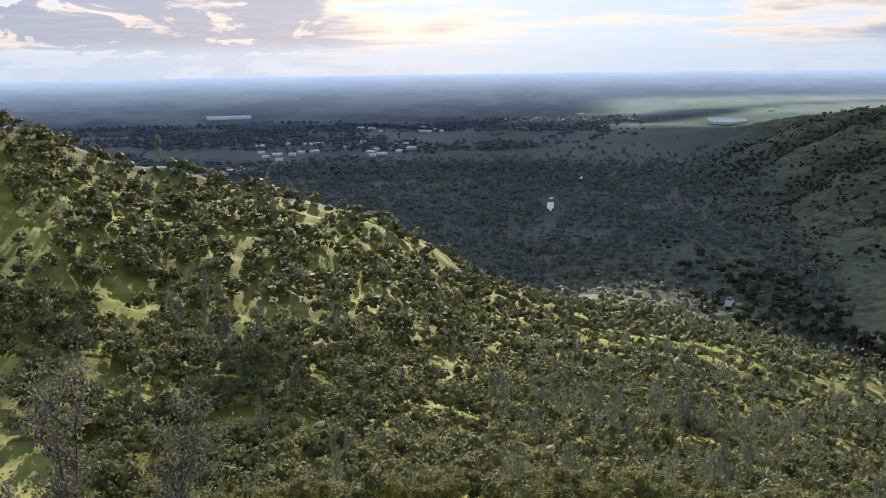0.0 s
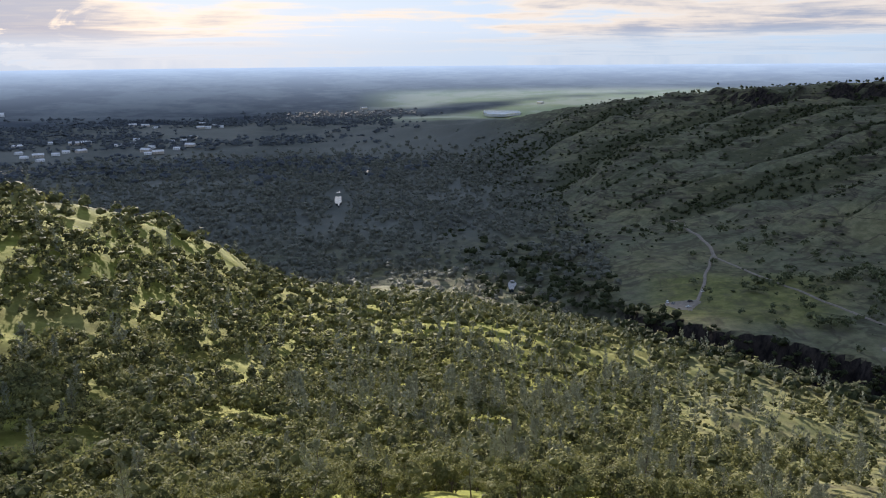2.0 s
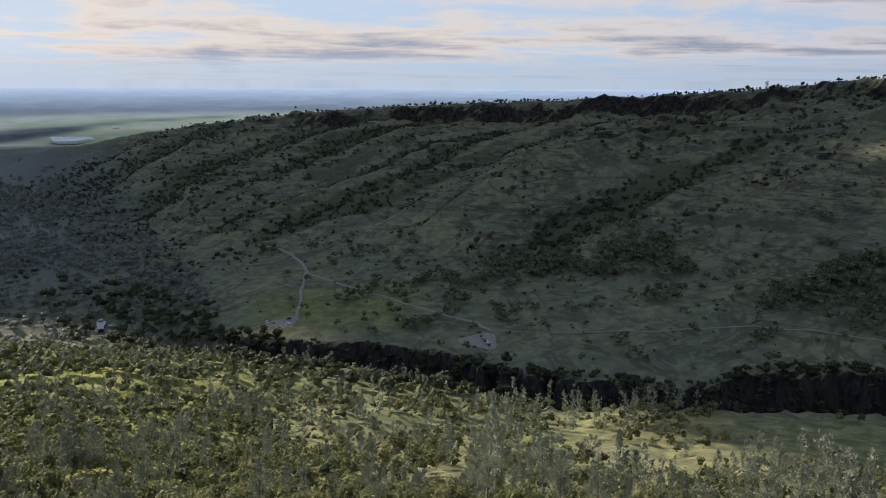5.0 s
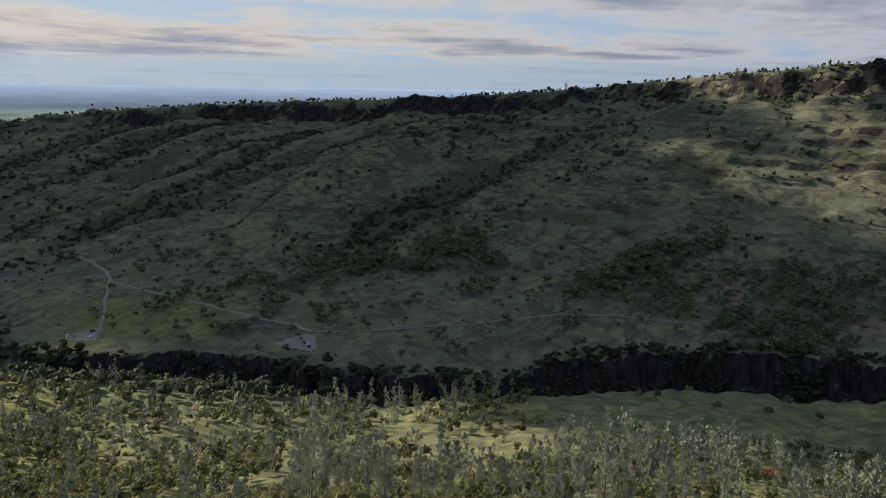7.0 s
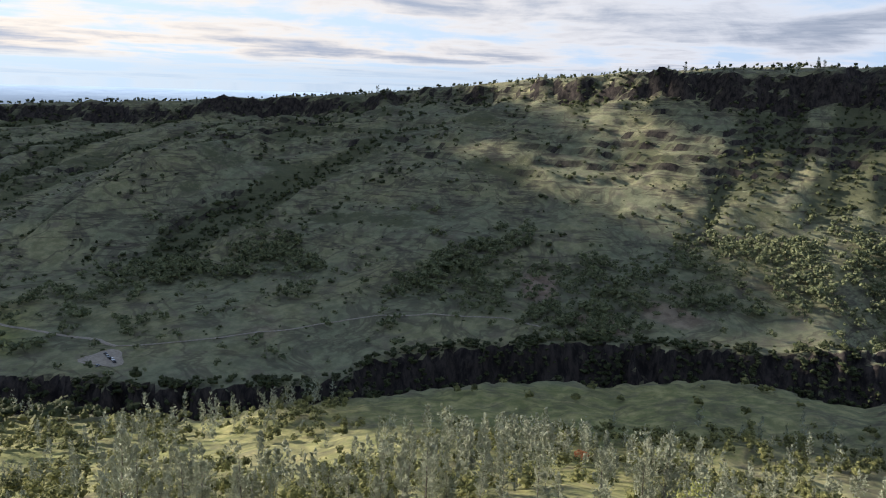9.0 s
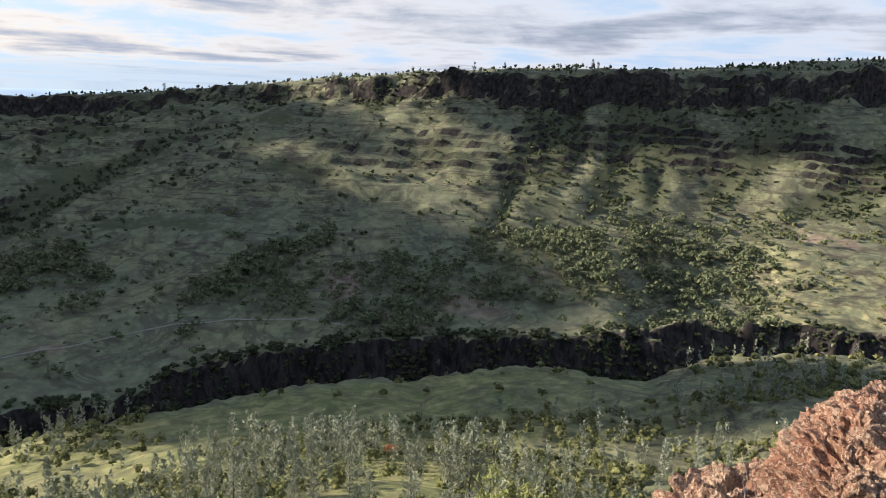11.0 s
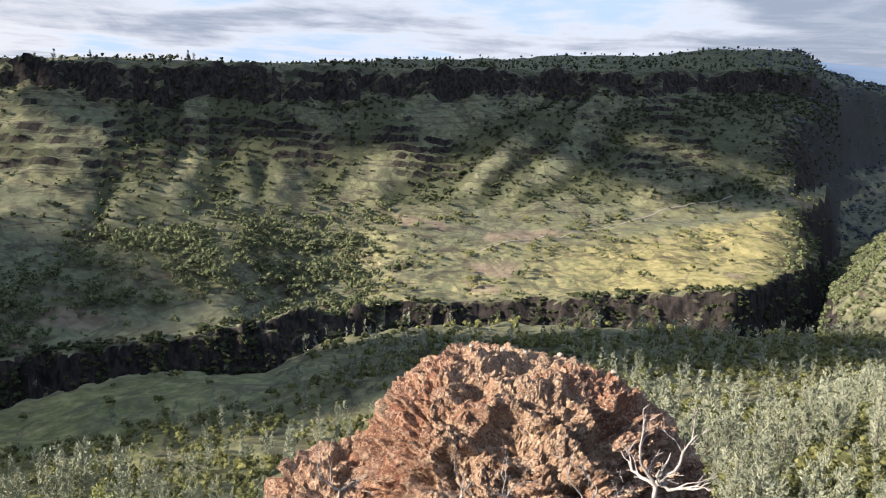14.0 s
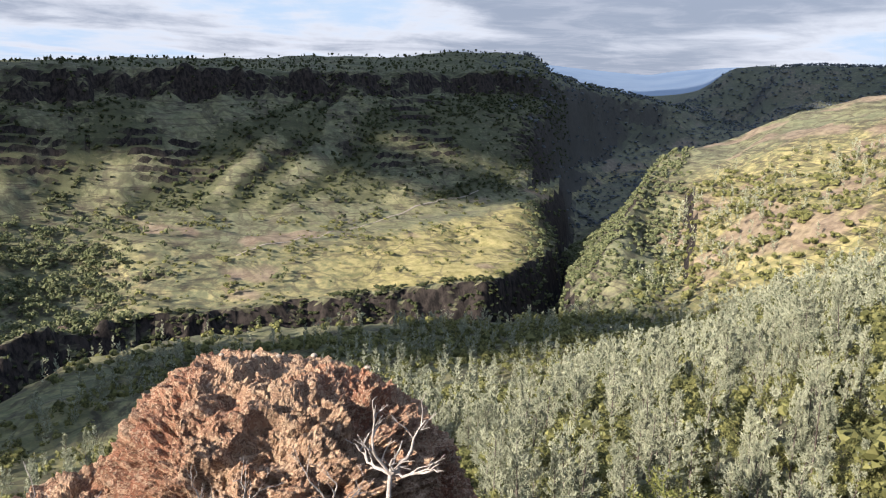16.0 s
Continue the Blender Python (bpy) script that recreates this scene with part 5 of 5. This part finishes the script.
def outcrop(name, centre, az, outline, base, depth, cols, rings, seed):
    """A knobbly crag: its crest follows the outline (along, height); faces fall before and behind it."""
    along, away = Vector((math.cos(radians(az)), -math.sin(radians(az)), 0)), Vector((math.sin(radians(az)), math.cos(radians(az)), 0))
    s_knots, z_knots = [o[0] for o in outline], [o[1] for o in outline]
    s0, s1 = s_knots[0], s_knots[-1]
    pts = np.empty((rings, cols, 3))
    # even steps down the face, fewer behind
    fs = np.linspace(0, np.pi, 600)
    run = np.concatenate([[0], np.cumsum(np.hypot(np.diff(-np.cos(fs) * depth), np.diff(np.maximum(np.sin(fs), 0) ** 0.9 * (max(z_knots) - base))))])
    front = float(np.interp(0.62 * np.pi, fs, run))
    steps = np.concatenate([np.linspace(0, front, rings - 30), np.linspace(front, run[-1], 31)[1:]])
    angles = np.interp(steps, run, fs)
    for j in range(rings):
        f = float(angles[j])
        for i in range(cols):
            s = s0 + (s1 - s0) * i / (cols - 1)
            top = float(np.interp(s, s_knots, z_knots))
            e = max(0.0, 1 - abs(2 * i / (cols - 1) - 1) ** 3)
            d = -math.cos(f) * depth * (0.35 + 0.65 * e)
            h = base + (top - base) * max(0.0, math.sin(f)) ** 0.9
            p = Vector(centre) + along * (s + 0.12 * math.sin(5 * f + s)) + away * d
            pts[j, i] = (p.x, p.y, h)
    du, dv = np.gradient(pts, axis=1), np.gradient(pts, axis=0)
    nn = np.cross(du, dv)
    nn /= np.maximum(np.linalg.norm(nn, axis=2), 1e-6)[..., None]
    mid = pts.mean((0, 1))
    nn *= np.sign(((pts - mid) * nn).sum(2))[..., None]
    for j in range(rings):
        for i in range(cols):
            p = Vector(pts[j, i])
            below = min(1.0, max(0.0, (math.pi / 2 - float(angles[j])) / 0.3))
            hollow = max(0.0, noise.noise(p * 2.1 + Vector((7, 3, seed))) - 0.05) * 0.22 * below
            pts[j, i] += nn[j, i] * (rock_noise(p, seed) - hollow)
    i, j = np.arange(rings - 1)[:, None] * cols, np.arange(cols - 1)[None, :]
    faces = np.stack([i + j, i + j + 1, i + cols + j + 1, i + cols + j], -1).reshape(-1, 4)
    return mesh_from(name, pts.reshape(-1, 3), faces, ROCK)


crag_root = tagged(new("rock_outcrop"), "rugged red-brown volcanic rock outcrop with pits and ledges", "rock")
crag = outcrop("crag", bearing(113.5, 10.9), 113.5,
               [(-2.0, -6.2), (-1.75, -4.75), (-1.6, -4.15), (-1.26, -3.72), (-1.0, -3.42), (-0.65, -3.16), (0.14, -3.24), (0.79, -3.24), (1.3, -3.36), (1.8, -3.48), (2.05, -3.7), (2.35, -4.4), (2.55, -5.6)],
               -7.0, 2.7, 260, 270, 0.0)
crag.parent = crag_root
for lump_az, lump_r, shape, deep, seed in ((113.5, 10.5, [(-3.4, -6.4), (-2.85, -5.3), (-2.5, -4.62), (-1.9, -4.4), (-1.4, -4.55), (-0.9, -5.6)], 1.7, 2.0),
                                           (113.5, 11.2, [(1.6, -5.4), (1.85, -3.9), (2.26, -3.86), (2.45, -4.2), (2.85, -4.6), (3.05, -5.6)], 1.5, 5.0)):
    lump = outcrop("shoulder", bearing(lump_az, lump_r), lump_az, shape, -7.2, deep, 100, 130, seed)
    lump.parent = crag_root
boulder = outcrop("boulder", bearing(159.5, 5.0), 159.5, [(-0.5, -3.4), (-0.42, -2.1), (-0.1, -1.75), (0.5, -1.7), (0.9, -2.4), (1.0, -3.4)], -4.0, 0.7, 60, 60, 4.0)
tagged(boulder, "reddish boulder at the edge of the ledge", "rock")
peb = random.Random(3)
for k in range(5):
    bm = bmesh.new()
    bmesh.ops.create_icosphere(bm, subdivisions=2, radius=0.03 + 0.02 * peb.random())
    for v in bm.verts:
        v.co *= 1 + 0.5 * noise.noise(v.co * 17 + Vector((k, 0, 0)))
        v.co.z *= 0.7
    me = bpy.data.meshes.new("stone")
    bm.to_mesh(me)
    bm.free()
    me.materials.append(PALE_STONE)
    s = (-0.35, 0.05, 0.36, 0.8, 1.5)[k]
    st = new("stone", me)
    a = radians(113.5)
    c = bearing(113.5, 10.9)
    st.location = (c.x + math.cos(a) * s, c.y - math.sin(a) * s, (-3.12, -3.14, -3.16, -3.16, -3.34)[k])
    tagged(st, "small pale stone lying on top of the crag", "stone", "stones on the crag")


def twig_shrub(name, foot, fork, tips, seed, label, thick=0.014):
    """A dead shrub: a bleached stem from its foot to a fork, and bent arms from there to the given tips."""
    rng = random.Random(seed)
    root = new(name)
    root.location = foot
    foot, fork = Vector(foot), Vector(fork)
    mid = (fork - foot) * 0.5 + Vector((rng.uniform(-0.03, 0.03), rng.uniform(-0.03, 0.03), 0))
    limbs("stem", [([Vector((0, 0, 0)), mid, fork - foot], (thick * 1.25, thick * 1.1, thick * 0.95))], TWIG, root, 7)
    for tip in tips:
        a, c = fork - foot, Vector(tip) - foot
        bow = a.lerp(c, 0.45) + Vector((rng.uniform(-1, 1), rng.uniform(-1, 1), rng.uniform(-1.2, 0.2))) * 0.06
        n = 8
        pts = []
        for i in range(n + 1):
            t = i / n
            p = a * (1 - t) ** 2 + bow * 2 * t * (1 - t) + c * t ** 2
            pts.append(p + Vector((rng.uniform(-1, 1), rng.uniform(-1, 1), rng.uniform(-1, 1))) * 0.010 * (1 if 0 < i < n else 0))
        runs = [(pts, [thick * (0.85 - 0.62 * i / n) for i in range(n + 1)])]
        for i in range(2, n + 1):
            if rng.random() < 0.75:
                lead = (pts[i] - pts[i - 1]).normalized()
                d = (lead + Vector((rng.uniform(-1, 1), rng.uniform(-1, 1), rng.uniform(-0.5, 0.9))) * 0.8).normalized() * rng.uniform(0.025, 0.10)
                q = pts[i] + d
                runs.append(([pts[i], pts[i] + d * 0.5 + Vector((0, 0, 0.010)), q], (thick * 0.34, thick * 0.26, thick * 0.15)))
                for _ in range(2):
                    runs.append(([q, q + (d.normalized() + Vector((rng.uniform(-1, 1), rng.uniform(-1, 1), rng.uniform(-0.3, 1))) * 0.7) * 0.03], (thick * 0.16, thick * 0.09)))
        limbs("branch", runs, TWIG, root, 6)
    return tagged(root, label, "dead shrub", "dead shrubs on the ledge")


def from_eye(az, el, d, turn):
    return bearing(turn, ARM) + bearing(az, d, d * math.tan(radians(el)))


def ledge_foot(p, push=0.0):
    return Vector((p.x, p.y, float(height(p.x, p.y)[0]) - 0.03))


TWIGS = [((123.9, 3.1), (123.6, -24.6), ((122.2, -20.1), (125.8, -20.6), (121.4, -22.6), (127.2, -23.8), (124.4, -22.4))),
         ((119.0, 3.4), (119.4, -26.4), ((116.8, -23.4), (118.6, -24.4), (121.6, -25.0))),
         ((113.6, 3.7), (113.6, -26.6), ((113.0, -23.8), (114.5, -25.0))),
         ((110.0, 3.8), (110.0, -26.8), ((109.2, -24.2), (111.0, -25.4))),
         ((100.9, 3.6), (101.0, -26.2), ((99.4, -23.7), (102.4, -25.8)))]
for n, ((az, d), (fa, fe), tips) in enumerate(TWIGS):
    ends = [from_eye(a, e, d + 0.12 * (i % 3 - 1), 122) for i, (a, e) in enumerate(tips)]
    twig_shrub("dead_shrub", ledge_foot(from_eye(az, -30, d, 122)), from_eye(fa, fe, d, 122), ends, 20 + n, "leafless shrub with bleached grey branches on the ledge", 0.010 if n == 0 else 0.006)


def leafy_shrub(name, az, r, tall, wide, seed, mat, count, leaf, label, stems=5):
    rng = random.Random(seed)
    foot = on_ground(az, r, -0.05)
    root = new(name)
    root.location = foot
    leaves, runs = [], []
    for k in range(stems):
        top = Vector((rng.uniform(-1, 1) * wide, rng.uniform(-1, 1) * wide, tall * rng.uniform(0.7, 1.0)))
        pts = [top * (i / 6) ** 1.0 + Vector((rng.uniform(-1, 1), rng.uniform(-1, 1), 0)) * 0.05 * tall * (i > 0) for i in range(7)]
        runs.append((pts, [0.022 * (1 - i / 7.5) for i in range(7)]))
        for i in range(2, 7):
            for _ in range(3):
                d = Vector((rng.uniform(-1, 1), rng.uniform(-1, 1), rng.uniform(0.1, 1.2))).normalized() * tall * rng.uniform(0.08, 0.2)
                runs.append(([pts[i], pts[i] + d], (0.007, 0.003)))
                for _ in range(count // (stems * 15)):
                    q = pts[i] + d * rng.random() + Vector((rng.gauss(0, 1), rng.gauss(0, 1), rng.gauss(0, 1))) * 0.05
                    a = Vector((rng.gauss(0, 1), rng.gauss(0, 1), rng.gauss(0.5, 1))).normalized()
                    b = a.orthogonal().normalized() * leaf * 0.24
                    a = a * leaf * rng.uniform(0.7, 1.2)
                    leaves += [q, q + a * 0.5 + b, q + a, q + a * 0.5 - b]
    limbs("stem", runs, BARK, root, 4)
    v = np.array([tuple(p) for p in leaves])
    ob = mesh_from("leaves", v, np.arange(len(v)).reshape(-1, 4), mat, root)
    return tagged(root, label, "shrub", "shrubs below the ledge")


leafy_shrub("leafy_shrub", -25.0, 8.0, 2.45, 0.22, 1, GLOSSY, 3200, 0.045, "tall evergreen shrub with small glossy leaves", 4)
leafy_shrub("leafy_shrub", -19.3, 8.3, 2.2, 0.30, 2, GLOSSY, 2800, 0.045, "evergreen shrub with small glossy leaves", 4)
leafy_shrub("leafy_shrub", -28.8, 8.6, 1.8, 0.40, 3, GLOSSY, 2600, 0.045, "low evergreen shrub with glossy leaves", 4)
leafy_shrub("leafy_shrub", 88.5, 13.0, 2.4, 0.55, 4, YELLOWISH, 2600, 0.07, "yellow-green leafy shrub below the ledge")
leafy_shrub("leafy_shrub", 141.5, 13.0, 2.6, 0.7, 5, YELLOWISH, 3200, 0.07, "yellow-green leafy shrub below the ledge")
leafy_shrub("leafy_shrub", 130.5, 9.5, 1.5, 0.35, 6, GLOSSY, 1600, 0.05, "dark leafy shrub beside the crag")
